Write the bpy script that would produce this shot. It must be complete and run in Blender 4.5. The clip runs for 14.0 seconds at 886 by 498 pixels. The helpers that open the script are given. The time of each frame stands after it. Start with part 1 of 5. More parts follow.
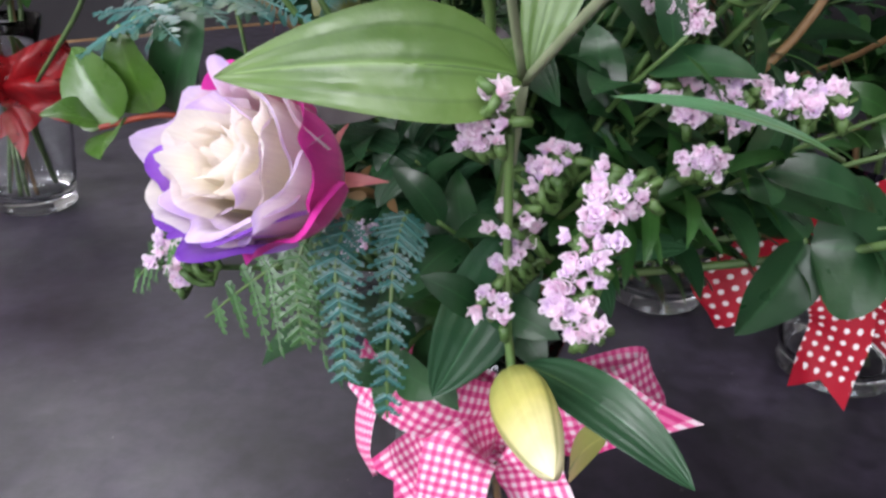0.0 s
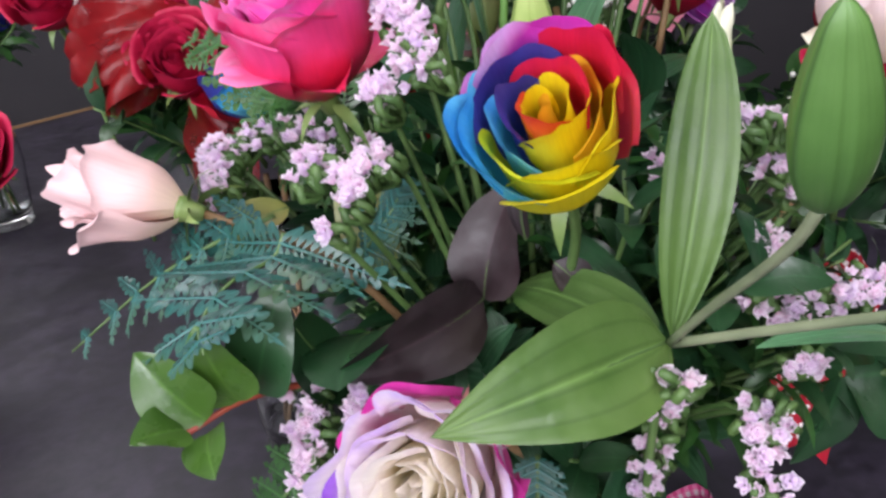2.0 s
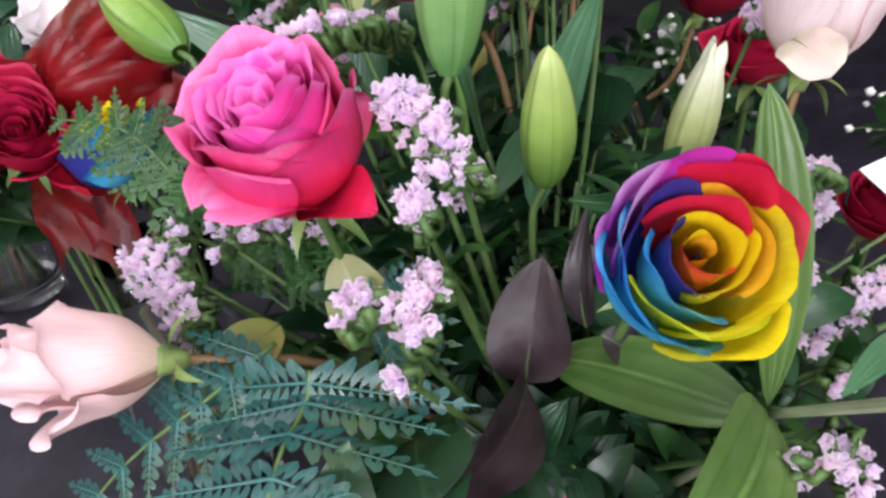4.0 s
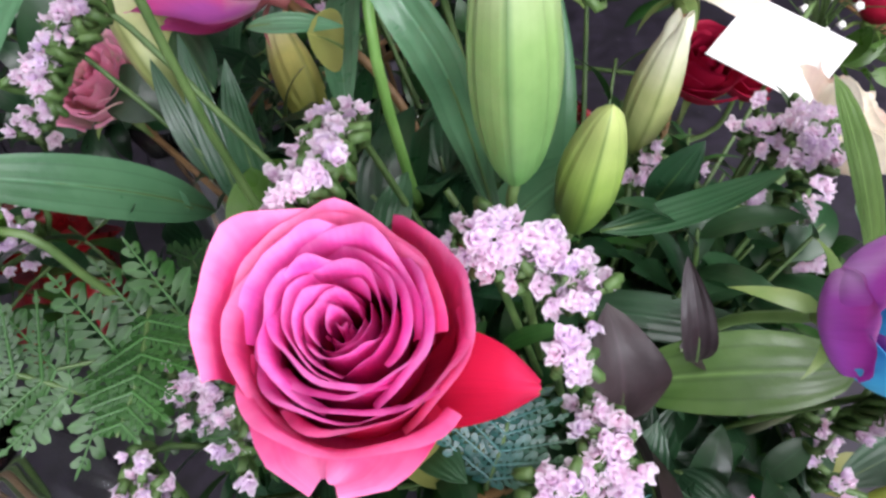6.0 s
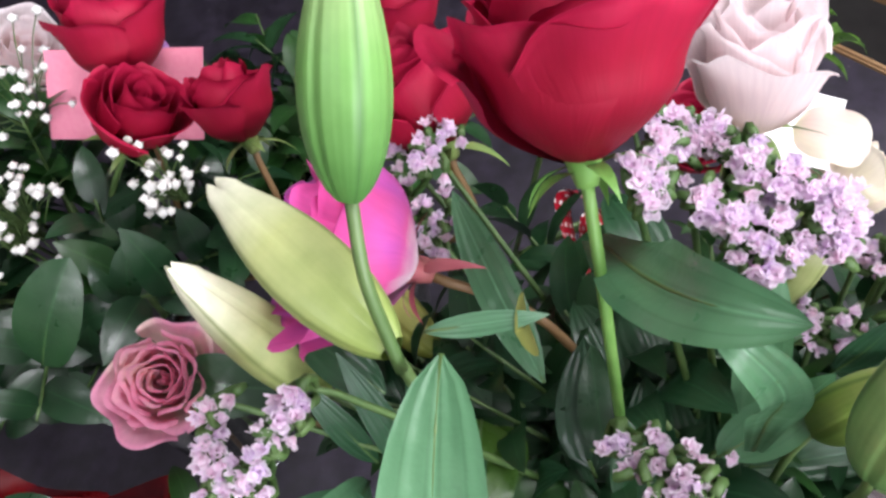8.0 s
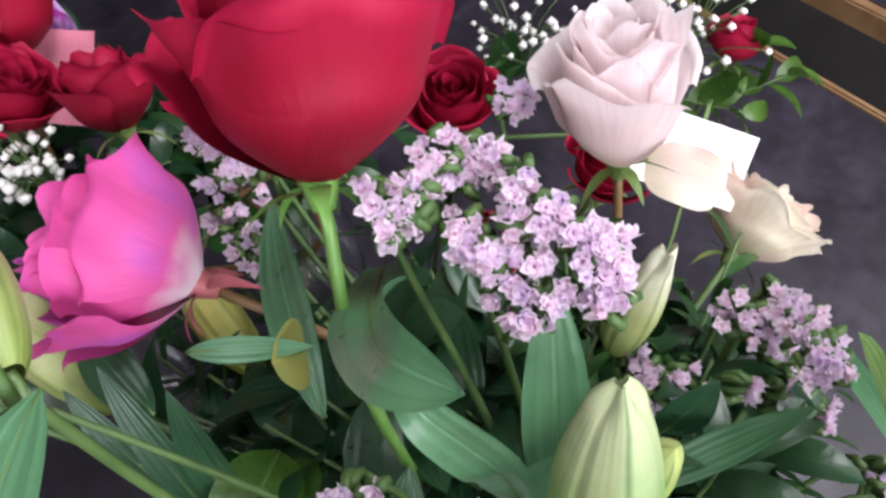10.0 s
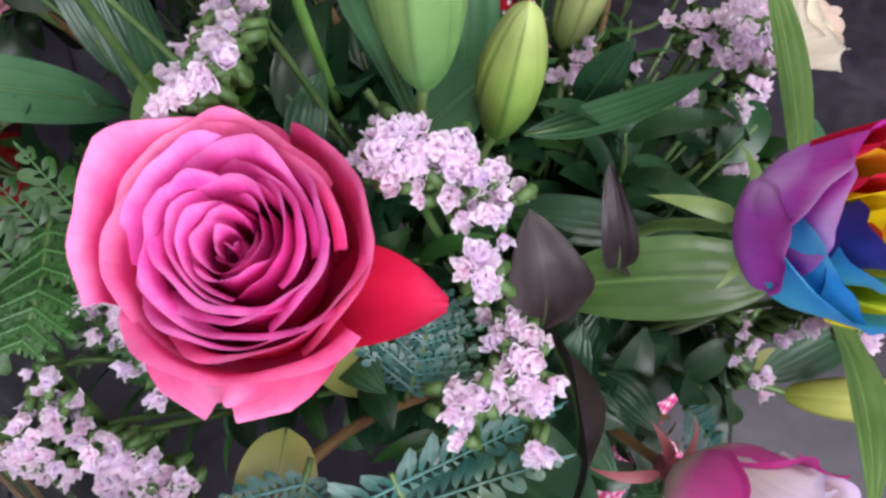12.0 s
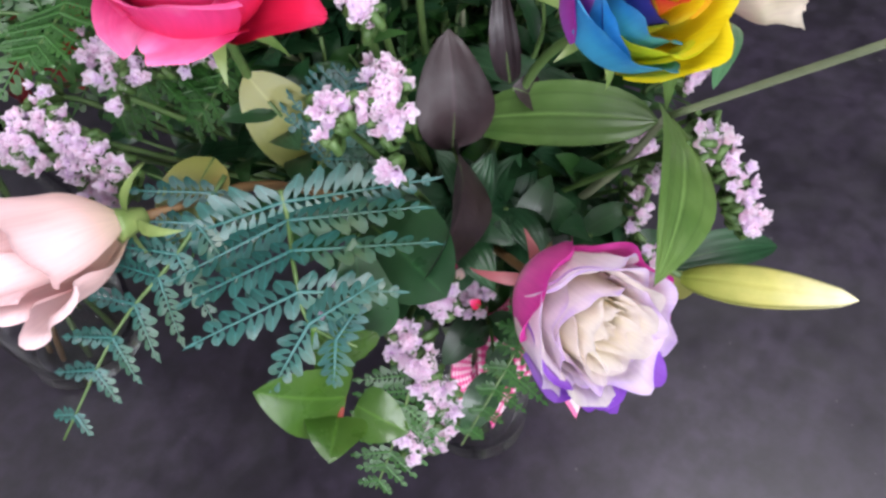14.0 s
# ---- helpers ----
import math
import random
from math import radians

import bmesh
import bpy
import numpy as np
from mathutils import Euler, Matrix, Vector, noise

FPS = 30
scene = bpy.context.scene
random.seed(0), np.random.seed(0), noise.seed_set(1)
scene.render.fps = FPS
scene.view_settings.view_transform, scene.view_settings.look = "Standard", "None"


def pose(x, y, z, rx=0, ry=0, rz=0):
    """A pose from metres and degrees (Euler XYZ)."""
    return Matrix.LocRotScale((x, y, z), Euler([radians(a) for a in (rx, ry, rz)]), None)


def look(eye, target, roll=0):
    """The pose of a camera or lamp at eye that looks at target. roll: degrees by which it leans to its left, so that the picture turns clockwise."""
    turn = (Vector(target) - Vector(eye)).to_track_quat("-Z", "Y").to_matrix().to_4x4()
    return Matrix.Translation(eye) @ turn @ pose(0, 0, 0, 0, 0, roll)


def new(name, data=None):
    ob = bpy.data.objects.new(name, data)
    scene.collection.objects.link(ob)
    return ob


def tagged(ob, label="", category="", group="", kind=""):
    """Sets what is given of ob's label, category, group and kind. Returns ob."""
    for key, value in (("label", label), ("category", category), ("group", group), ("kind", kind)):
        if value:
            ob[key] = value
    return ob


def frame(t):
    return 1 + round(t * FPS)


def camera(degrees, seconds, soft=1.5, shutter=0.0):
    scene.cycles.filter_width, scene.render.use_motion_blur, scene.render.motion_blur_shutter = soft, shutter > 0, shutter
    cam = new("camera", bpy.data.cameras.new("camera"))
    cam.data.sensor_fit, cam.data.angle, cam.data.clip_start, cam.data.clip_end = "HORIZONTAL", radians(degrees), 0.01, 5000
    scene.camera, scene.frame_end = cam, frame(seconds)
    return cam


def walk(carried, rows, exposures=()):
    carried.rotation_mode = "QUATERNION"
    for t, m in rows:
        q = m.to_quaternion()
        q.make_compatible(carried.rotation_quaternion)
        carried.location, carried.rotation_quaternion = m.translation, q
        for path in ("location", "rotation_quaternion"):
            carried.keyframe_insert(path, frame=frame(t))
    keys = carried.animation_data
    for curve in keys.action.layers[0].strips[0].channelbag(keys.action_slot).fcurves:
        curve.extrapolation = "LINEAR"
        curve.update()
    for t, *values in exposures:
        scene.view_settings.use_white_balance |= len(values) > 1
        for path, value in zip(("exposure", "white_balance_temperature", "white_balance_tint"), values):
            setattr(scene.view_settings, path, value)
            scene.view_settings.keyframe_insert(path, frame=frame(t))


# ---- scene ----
cam = camera(59.5, 14.0, soft=2.8)
ROWS = [
    (0, -0.0703, -0.3019, 0.4285, 63.95, -1.41, 0.70),
    (0.5, -0.0996, -0.2993, 0.4552, 66.77, -1.30, 0.77),
    (1, -0.1368, -0.2875, 0.4771, 68.34, -0.88, -2.63),
    (1.5, -0.1589, -0.2807, 0.4954, 67.16, 2.03, -9.47),
    (2, -0.1731, -0.2539, 0.5129, 65.03, 3.13, -15.63),
    (2.5, -0.1960, -0.2279, 0.5292, 63.47, 5.87, -23.88),
    (3, -0.2208, -0.2093, 0.5378, 61.85, 5.57, -27.26),
    (3.5, -0.2338, -0.1884, 0.5505, 60.51, 5.25, -30.37),
    (3.7, -0.2338, -0.1813, 0.5561, 59.95, 5.36, -31.91),
    (5.8, -0.2375, -0.0142, 0.6199, 44.13, 8.72, -65.49),
    (6, -0.2416, -0.0046, 0.6223, 43.51, 8.78, -68.71),
    (6.5, -0.2265, 0.0431, 0.6307, 43.86, 10.26, -68.98),
    (7, -0.2318, 0.1097, 0.6580, 39.92, 12.26, -79.44),
    (7.5, -0.2058, 0.1417, 0.6894, 37.32, 10.72, -88.83),
    (8, -0.1700, 0.1419, 0.7134, 37.12, 10.40, -90.97),
    (8.2, -0.1605, 0.1397, 0.7224, 37.17, 9.98, -91.35),
    (10.3, -0.1480, 0.0372, 0.6667, 38.70, 8.05, -82.98),
    (10.5, -0.1486, 0.0254, 0.6548, 37.87, 7.44, -79.60),
    (11, -0.1762, 0.0236, 0.6428, 36.39, 7.02, -74.00),
    (11.5, -0.2125, 0.0154, 0.6335, 36.32, 6.60, -71.88),
    (12, -0.2259, -0.0130, 0.6159, 35.07, 6.66, -70.96),
    (12.5, -0.2238, -0.0433, 0.5997, 35.30, 6.47, -67.08),
    (13, -0.2522, -0.0552, 0.5884, 37.10, 5.66, -63.04),
    (13.5, -0.2945, -0.0952, 0.5947, 39.25, 6.23, -61.78),
    (14, -0.2996, -0.1198, 0.5876, 40.15, 5.20, -59.26),
]
walk(cam, [(t, pose(x, y, z, rx, ry, rz)) for t, x, y, z, rx, ry, rz in ROWS],
     [(0.0, 0.36), (1.0, 0.33), (3.0, 0.14), (5.8, 0.31), (7.5, 0.54), (8.2, 0.56), (10.5, 0.26), (12.5, 0.10), (13.0, 0.06), (14.0, 0.26)])

# ---- light: daylight from the shop window behind and beside the viewer ----
world = bpy.data.worlds.new("daylight")
scene.world = world
world.use_nodes = True
wn = world.node_tree
sky = wn.nodes.new("ShaderNodeTexSky")
sky.sky_type, sky.sun_disc = "NISHITA", False
sky.sun_elevation, sky.sun_rotation = radians(40), radians(200)
wn.nodes["Background"].inputs[1].default_value = 0.12
wn.links.new(sky.outputs[0], wn.nodes["Background"].inputs[0])


def area_lamp(name, place, target, sx, sy, watts, colour):
    data = bpy.data.lights.new(name, "AREA")
    data.shape, data.size, data.size_y, data.energy, data.color = "RECTANGLE", sx, sy, watts, colour
    ob = new(name, data)
    ob.matrix_world = look(place, target)
    return ob


area_lamp("window_daylight", (-1.1, -2.36, 1.45), (-1.1, 0.0, 1.1), 3.2, 1.1, 68, (0.94, 0.915, 1.0))
area_lamp("side_window_daylight", (-2.86, -1.25, 1.48), (0.0, -0.4, 0.5), 2.0, 1.0, 80, (0.92, 0.91, 1.0))
# unseen lamp, added where its reflection brightens the table's near left
area_lamp("unseen_ceiling_lamp", (-1.35, 1.80, 1.985), (-1.35, 1.80, 0.0), 1.15, 0.55, 21, (0.95, 0.94, 1.0))
area_lamp("unseen_ceiling_lamp", (0.15, -0.45, 1.985), (0.15, -0.45, 0.0), 1.15, 0.55, 24, (0.96, 0.94, 1.0))

# ---- materials ----


def nodes_of(name):
    m = bpy.data.materials.new(name)
    m.use_nodes = True
    t = m.node_tree
    return m, t, t.nodes["Principled BSDF"]


def node(t, kind, **inputs):
    n = t.nodes.new(kind)
    for k, v in inputs.items():
        n.inputs[k.replace("_", " ")].default_value = v
    return n


def ramp(t, stops, source, ease="LINEAR"):
    r = t.nodes.new("ShaderNodeValToRGB")
    r.color_ramp.interpolation = ease
    e = r.color_ramp.elements
    while len(e) < len(stops):
        e.new(0.5)
    for i, (p, c) in enumerate(stops):
        e[i].position = p
        e[i].color = (*c, 1)
    t.links.new(source, r.inputs[0])
    return r.outputs[0]


def mix(t, a, b, fac, how="MIX"):
    n = t.nodes.new("ShaderNodeMix")
    n.data_type, n.blend_type = "RGBA", how
    if isinstance(fac, (int, float)):
        n.inputs[0].default_value = fac
    else:
        t.links.new(fac, n.inputs[0])
    for s, v in ((6, a), (7, b)):
        if isinstance(v, tuple):
            n.inputs[s].default_value = (*v, 1)
        else:
            t.links.new(v, n.inputs[s])
    return n.outputs[2]


def sheet(t, bsdf, colour, through_light):
    """Thin living tissue: part of the light passes through."""
    out = t.nodes["Material Output"]
    tr = t.nodes.new("ShaderNodeBsdfTranslucent")
    t.links.new(colour, tr.inputs[0])
    mx = t.nodes.new("ShaderNodeMixShader")
    mx.inputs[0].default_value = through_light
    t.links.new(bsdf.outputs[0], mx.inputs[1])
    t.links.new(tr.outputs[0], mx.inputs[2])
    t.links.new(mx.outputs[0], out.inputs[0])


def uv_of(t):
    u = t.nodes.new("ShaderNodeUVMap")
    s = t.nodes.new("ShaderNodeSeparateXYZ")
    t.links.new(u.outputs[0], s.inputs[0])
    return s.outputs[0], s.outputs[1], u.outputs[0]


def coords(t):
    return t.nodes.new("ShaderNodeTexCoord").outputs["Object"]


def fuzz(t, scale, detail=4.0, vec=None):
    n = node(t, "ShaderNodeTexNoise", Scale=scale, Detail=detail)
    t.links.new(vec if vec is not None else coords(t), n.inputs["Vector"])
    return n.outputs[0]


def bump(t, bsdf, height, strength, distance=0.001):
    b = node(t, "ShaderNodeBump", Strength=strength, Distance=distance)
    t.links.new(height, b.inputs["Height"])
    t.links.new(b.outputs[0], bsdf.inputs["Normal"])


def math_node(t, op, a, b=None):
    n = t.nodes.new("ShaderNodeMath")
    n.operation = op
    for i, v in enumerate((a, b)):
        if v is None:
            continue
        if isinstance(v, (int, float)):
            n.inputs[i].default_value = v
        else:
            t.links.new(v, n.inputs[i])
    return n.outputs[0]


def petal_mat(name, stops, spots=None, rough=0.5, glow=0.25, grain=0.12):
    """stops: colour from the petal's foot to its rim; spots: dye that ran in patches."""
    m, t, b = nodes_of(name)
    u, v, uv = uv_of(t)
    wob = math_node(t, "MULTIPLY_ADD", fuzz(t, 60.0, 3.0), 0.35)
    t.nodes[-1].inputs[2].default_value = -0.17
    col = ramp(t, stops, math_node(t, "ADD", v, wob))
    if spots:
        k = ramp(t, [(0.46, (0, 0, 0)), (0.60, (1, 1, 1))], fuzz(t, 28.0, 2.0))
        col = mix(t, col, spots, k)
    streak = t.nodes.new("ShaderNodeTexNoise")
    mp = t.nodes.new("ShaderNodeMapping")
    mp.inputs["Scale"].default_value = (34, 2.5, 1)
    t.links.new(uv, mp.inputs[0])
    t.links.new(mp.outputs[0], streak.inputs["Vector"])
    streak.inputs["Scale"].default_value = 1.0
    shade = ramp(t, [(0.3, (0.88, 0.86, 0.88)), (0.7, (1, 1, 1))], streak.outputs[0])
    col = mix(t, col, shade, 0.8, "MULTIPLY")
    t.links.new(col, b.inputs["Base Color"])
    b.inputs["Roughness"].default_value = rough
    b.inputs["Specular IOR Level"].default_value = 0.28
    bump(t, b, streak.outputs[0], 0.35, 0.0006)
    sheet(t, b, col, glow)
    return m


def leaf_mat(name, dark, light, veins=9.0, rough=0.38, patch=None, rib=(1, 1, 1), depth=0.16, glow=0.18, vein_tone=0.4):
    m, t, b = nodes_of(name)
    u, v, uv = uv_of(t)
    off = math_node(t, "ABSOLUTE", math_node(t, "SUBTRACT", u, 0.5))
    wave = math_node(t, "SINE", math_node(t, "MULTIPLY", off, veins * 6.283))
    mid = ramp(t, [(0.0, (1, 1, 1)), (0.035, (0, 0, 0))], off)
    col = ramp(t, [(0.3, dark), (0.72, light)], fuzz(t, 22.0, 5.0))
    info = t.nodes.new("ShaderNodeObjectInfo")
    tone = ramp(t, [(0.0, (0.72, 0.76, 0.74)), (1.0, (1.12, 1.08, 0.95))], info.outputs["Random"])
    col = mix(t, col, tone, 1.0, "MULTIPLY")
    line = ramp(t, [(0.80, (1, 1, 1)), (1.0, (0.72, 0.76, 0.72))], wave)
    col = mix(t, col, line, vein_tone, "MULTIPLY")
    col = mix(t, col, tuple(min(1, 1.6 * c) for c in light), math_node(t, "MULTIPLY", mid, 0.45))
    if patch:
        k = ramp(t, [(0.56, (0, 0, 0)), (0.70, (1, 1, 1))], fuzz(t, 14.0, 3.0))
        col = mix(t, col, patch, k)
    t.links.new(col, b.inputs["Base Color"])
    rr = ramp(t, [(0.3, (rough * 0.8,) * 3), (0.7, (rough * 1.35,) * 3)], fuzz(t, 90.0, 3.0))
    t.links.new(rr, b.inputs["Roughness"])
    b.inputs["Specular IOR Level"].default_value = 0.62
    crinkle = math_node(t, "ADD", math_node(t, "MULTIPLY", wave, depth), math_node(t, "MULTIPLY", fuzz(t, 160.0, 3.0), 1.4))
    bump(t, b, crinkle, 0.32, 0.0009)
    sheet(t, b, col, glow)
    return m


def plain_mat(name, a, c, scale=40.0, rough=0.5, metal=0.0, relief=0.2, dist=0.0006):
    m, t, b = nodes_of(name)
    n = fuzz(t, scale, 6.0)
    col = ramp(t, [(0.3, a), (0.7, c)], n)
    t.links.new(col, b.inputs["Base Color"])
    b.inputs["Roughness"].default_value, b.inputs["Metallic"].default_value = rough, metal
    bump(t, b, n, relief, dist)
    return m


def bud_mat(name, low, high, tip):
    m, t, b = nodes_of(name)
    u, v, uv = uv_of(t)
    col = ramp(t, [(0.05, low), (0.55, high), (0.93, tip)], v)
    groove = math_node(t, "SINE", math_node(t, "MULTIPLY", u, 6.283 * 30))
    col = mix(t, col, ramp(t, [(0.2, (1, 1, 1)), (1.0, (0.86, 0.90, 0.80))], groove), 0.12, "MULTIPLY")
    seam = math_node(t, "ABSOLUTE", math_node(t, "SINE", math_node(t, "MULTIPLY", u, 6.283 * 1.5)))
    col = mix(t, col, tuple(0.6 * c for c in low), ramp(t, [(0.0, (0.7, 0.7, 0.7)), (0.22, (0, 0, 0))], seam))
    col = mix(t, col, ramp(t, [(0.35, (0.82, 0.86, 0.8)), (0.65, (1, 1, 1))], fuzz(t, 130.0, 4.0)), 0.8, "MULTIPLY")
    t.links.new(col, b.inputs["Base Color"])
    b.inputs["Roughness"].default_value = 0.42
    bump(t, b, groove, 0.08, 0.0004)
    sheet(t, b, col, 0.12)
    return m


# crimson foot also paints in recess shade, paler rim some of the sheen
HOT = petal_mat("hot_pink_petal", [(0.0, (0.50, 0.004, 0.04)), (0.55, (0.70, 0.014, 0.12)), (0.78, (0.80, 0.050, 0.34)), (0.93, (0.84, 0.11, 0.48)), (1.0, (0.86, 0.24, 0.60))], glow=0.22)
HOT_OUT = petal_mat("hot_pink_outer_petal", [(0.0, (0.48, 0.01, 0.04)), (0.5, (0.66, 0.02, 0.09)), (0.85, (0.74, 0.05, 0.22)), (1.0, (0.82, 0.20, 0.42))], rough=0.38, glow=0.12)
HOT_RED = petal_mat("crimson_outer_petal", [(0.0, (0.34, 0.004, 0.03)), (0.5, (0.46, 0.007, 0.04)), (0.85, (0.58, 0.012, 0.06)), (1.0, (0.66, 0.03, 0.11))], rough=0.40, glow=0.08)
PALE = petal_mat("pale_pink_petal", [(0.0, (0.76, 0.62, 0.44)), (0.4, (0.82, 0.58, 0.54)), (1.0, (0.86, 0.63, 0.64))])
BLUSH = petal_mat("blush_white_petal", [(0.0, (0.88, 0.76, 0.62)), (0.5, (0.92, 0.78, 0.77)), (1.0, (0.93, 0.84, 0.84))], glow=0.5)
RED = petal_mat("deep_red_petal", [(0.0, (0.15, 0.001, 0.010)), (0.6, (0.31, 0.003, 0.026)), (1.0, (0.42, 0.009, 0.052))], rough=0.55, glow=0.12)
CREAM = petal_mat("cream_petal", [(0.0, (0.66, 0.68, 0.38)), (0.4, (0.87, 0.81, 0.62)), (1.0, (0.90, 0.84, 0.70))], spots=(0.88, 0.70, 0.60), glow=0.4)
MAUVE = petal_mat("mauve_petal", [(0.0, (0.84, 0.72, 0.44)), (0.45, (0.88, 0.52, 0.58)), (1.0, (0.82, 0.34, 0.50))], spots=(0.86, 0.66, 0.58), glow=0.45)
MAGENTA = petal_mat("magenta_petal", [(0.0, (0.86, 0.76, 0.80)), (0.3, (0.78, 0.12, 0.38)), (1.0, (0.74, 0.10, 0.38))], spots=(0.60, 0.12, 0.50))
IVORY = petal_mat("ivory_petal", [(0.0, (0.82, 0.70, 0.40)), (0.5, (0.88, 0.82, 0.72)), (1.0, (0.88, 0.82, 0.84))])
LAV_IN = petal_mat("white_lavender_petal", [(0.0, (0.92, 0.82, 0.46)), (0.5, (0.95, 0.90, 0.66)), (0.85, (0.95, 0.91, 0.78)), (1.0, (0.93, 0.88, 0.84))], glow=0.6)
LAV_OUT = petal_mat("lavender_dyed_petal", [(0.0, (0.86, 0.70, 0.66)), (0.35, (0.84, 0.68, 0.76)), (0.66, (0.62, 0.40, 0.80)), (0.90, (0.34, 0.14, 0.66)), (1.0, (0.24, 0.07, 0.55))], glow=0.4)
LAV_PINK = petal_mat("magenta_dyed_petal", [(0.0, (0.88, 0.78, 0.66)), (0.30, (0.88, 0.66, 0.64)), (0.50, (0.84, 0.15, 0.48)), (1.0, (0.80, 0.05, 0.42))], glow=0.35)
LAV_WHITE = petal_mat("blush_dyed_petal", [(0.0, (0.90, 0.76, 0.66)), (0.6, (0.93, 0.85, 0.82)), (0.88, (0.90, 0.80, 0.88)), (1.0, (0.68, 0.52, 0.86))], glow=0.45)
DYE = {
    "red": petal_mat("red_dyed_petal", [(0.0, (0.62, 0.03, 0.04)), (0.7, (0.66, 0.015, 0.04)), (1.0, (0.58, 0.01, 0.06))], spots=(0.66, 0.05, 0.10)),
    "yellow": petal_mat("yellow_dyed_petal", [(0.0, (0.80, 0.42, 0.02)), (0.5, (0.85, 0.70, 0.01)), (1.0, (0.82, 0.66, 0.01))], spots=(0.72, 0.72, 0.05)),
    "gold": petal_mat("gold_dyed_petal", [(0.0, (0.78, 0.34, 0.02)), (0.6, (0.82, 0.50, 0.03)), (1.0, (0.78, 0.42, 0.02))]),
    "lime": petal_mat("lime_dyed_petal", [(0.0, (0.40, 0.60, 0.05)), (0.6, (0.72, 0.72, 0.03)), (1.0, (0.62, 0.68, 0.02))]),
    "blue": petal_mat("blue_dyed_petal", [(0.0, (0.10, 0.52, 0.74)), (0.7, (0.06, 0.44, 0.74)), (1.0, (0.02, 0.20, 0.58))], spots=(0.16, 0.58, 0.78)),
    "navy": petal_mat("navy_dyed_petal", [(0.0, (0.05, 0.10, 0.36)), (0.6, (0.025, 0.05, 0.30)), (1.0, (0.04, 0.03, 0.22))]),
    "purple": petal_mat("purple_dyed_petal", [(0.0, (0.48, 0.20, 0.60)), (0.6, (0.46, 0.09, 0.54)), (1.0, (0.52, 0.03, 0.38))], spots=(0.66, 0.38, 0.74), glow=0.3),
    "orange": petal_mat("orange_dyed_petal", [(0.0, (0.80, 0.40, 0.02)), (0.6, (0.80, 0.28, 0.02)), (1.0, (0.72, 0.06, 0.03))]),
}
LILY_LEAF = leaf_mat("lily_leaf", (0.056, 0.120, 0.028), (0.128, 0.220, 0.060), 4.0, 0.36, depth=0.55, vein_tone=0.75)
LILY_LEAF_COOL = leaf_mat("lily_leaf_cool", (0.052, 0.155, 0.078), (0.120, 0.280, 0.150), 4.0, 0.33, depth=0.35, vein_tone=0.6)
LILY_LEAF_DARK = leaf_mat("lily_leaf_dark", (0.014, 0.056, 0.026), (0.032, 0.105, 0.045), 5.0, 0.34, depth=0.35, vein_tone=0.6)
FERN = leaf_mat("fern_leaflet", (0.007, 0.052, 0.046), (0.022, 0.112, 0.104), 3.0, 0.34, patch=(0.050, 0.085, 0.030), depth=0.05, vein_tone=0.12, glow=0.10)
FERN_GREEN = leaf_mat("fern_green_leaflet", (0.012, 0.056, 0.012), (0.036, 0.116, 0.024), 3.0, 0.36, depth=0.05, vein_tone=0.12)
SALAL = leaf_mat("salal_leaf", (0.032, 0.095, 0.013), (0.080, 0.170, 0.028), 3.0, 0.28, depth=0.05, vein_tone=0.12, glow=0.30)
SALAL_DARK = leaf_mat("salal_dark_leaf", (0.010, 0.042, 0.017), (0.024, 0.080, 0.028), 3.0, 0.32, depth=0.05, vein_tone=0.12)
OLIVE = leaf_mat("olive_leaf", (0.16, 0.19, 0.05), (0.27, 0.27, 0.08), 3.0, 0.4, patch=(0.34, 0.27, 0.08), depth=0.05, vein_tone=0.12)
PURPLE_LEAF = leaf_mat("purple_rose_leaf", (0.012, 0.007, 0.010), (0.036, 0.019, 0.025), 4.0, 0.48, patch=(0.030, 0.022, 0.016), glow=0.08, depth=0.25, vein_tone=0.5)
STEM = plain_mat("stem_green", (0.05, 0.105, 0.026), (0.10, 0.165, 0.05), 60.0, 0.45)
STEM_FRESH = plain_mat("stem_fresh_green", (0.10, 0.24, 0.045), (0.17, 0.33, 0.08), 60.0, 0.42)
STEM_GREY = plain_mat("stem_grey_green", (0.13, 0.16, 0.09), (0.22, 0.25, 0.15), 60.0, 0.5)
STEM_BROWN = plain_mat("stem_brown", (0.13, 0.07, 0.03), (0.22, 0.13, 0.05), 60.0, 0.55)
STEM_RED = plain_mat("stem_red", (0.24, 0.03, 0.02), (0.34, 0.08, 0.03), 60.0, 0.5)
SEPAL = plain_mat("sepal_green", (0.09, 0.17, 0.04), (0.20, 0.26, 0.08), 60.0, 0.45)
SEPAL_RED = plain_mat("sepal_pink", (0.30, 0.06, 0.09), (0.42, 0.14, 0.13), 60.0, 0.5)
STATICE_STEM = plain_mat("statice_stem_green", (0.035, 0.085, 0.018), (0.085, 0.150, 0.040), 90.0, 0.55)
BUD_GREEN = bud_mat("green_bud", (0.09, 0.24, 0.055), (0.18, 0.38, 0.10), (0.34, 0.46, 0.20))
BUD_SOFT = bud_mat("soft_green_bud", (0.11, 0.26, 0.075), (0.23, 0.38, 0.125), (0.52, 0.58, 0.34))
BUD_DARK = bud_mat("dark_green_bud", (0.05, 0.13, 0.03), (0.09, 0.20, 0.045), (0.12, 0.24, 0.06))
BUD_LIME = bud_mat("lime_bud", (0.11, 0.24, 0.04), (0.29, 0.43, 0.09), (0.42, 0.50, 0.17))
BUD_YELLOW = bud_mat("yellow_bud", (0.26, 0.30, 0.05), (0.58, 0.54, 0.16), (0.74, 0.68, 0.42))
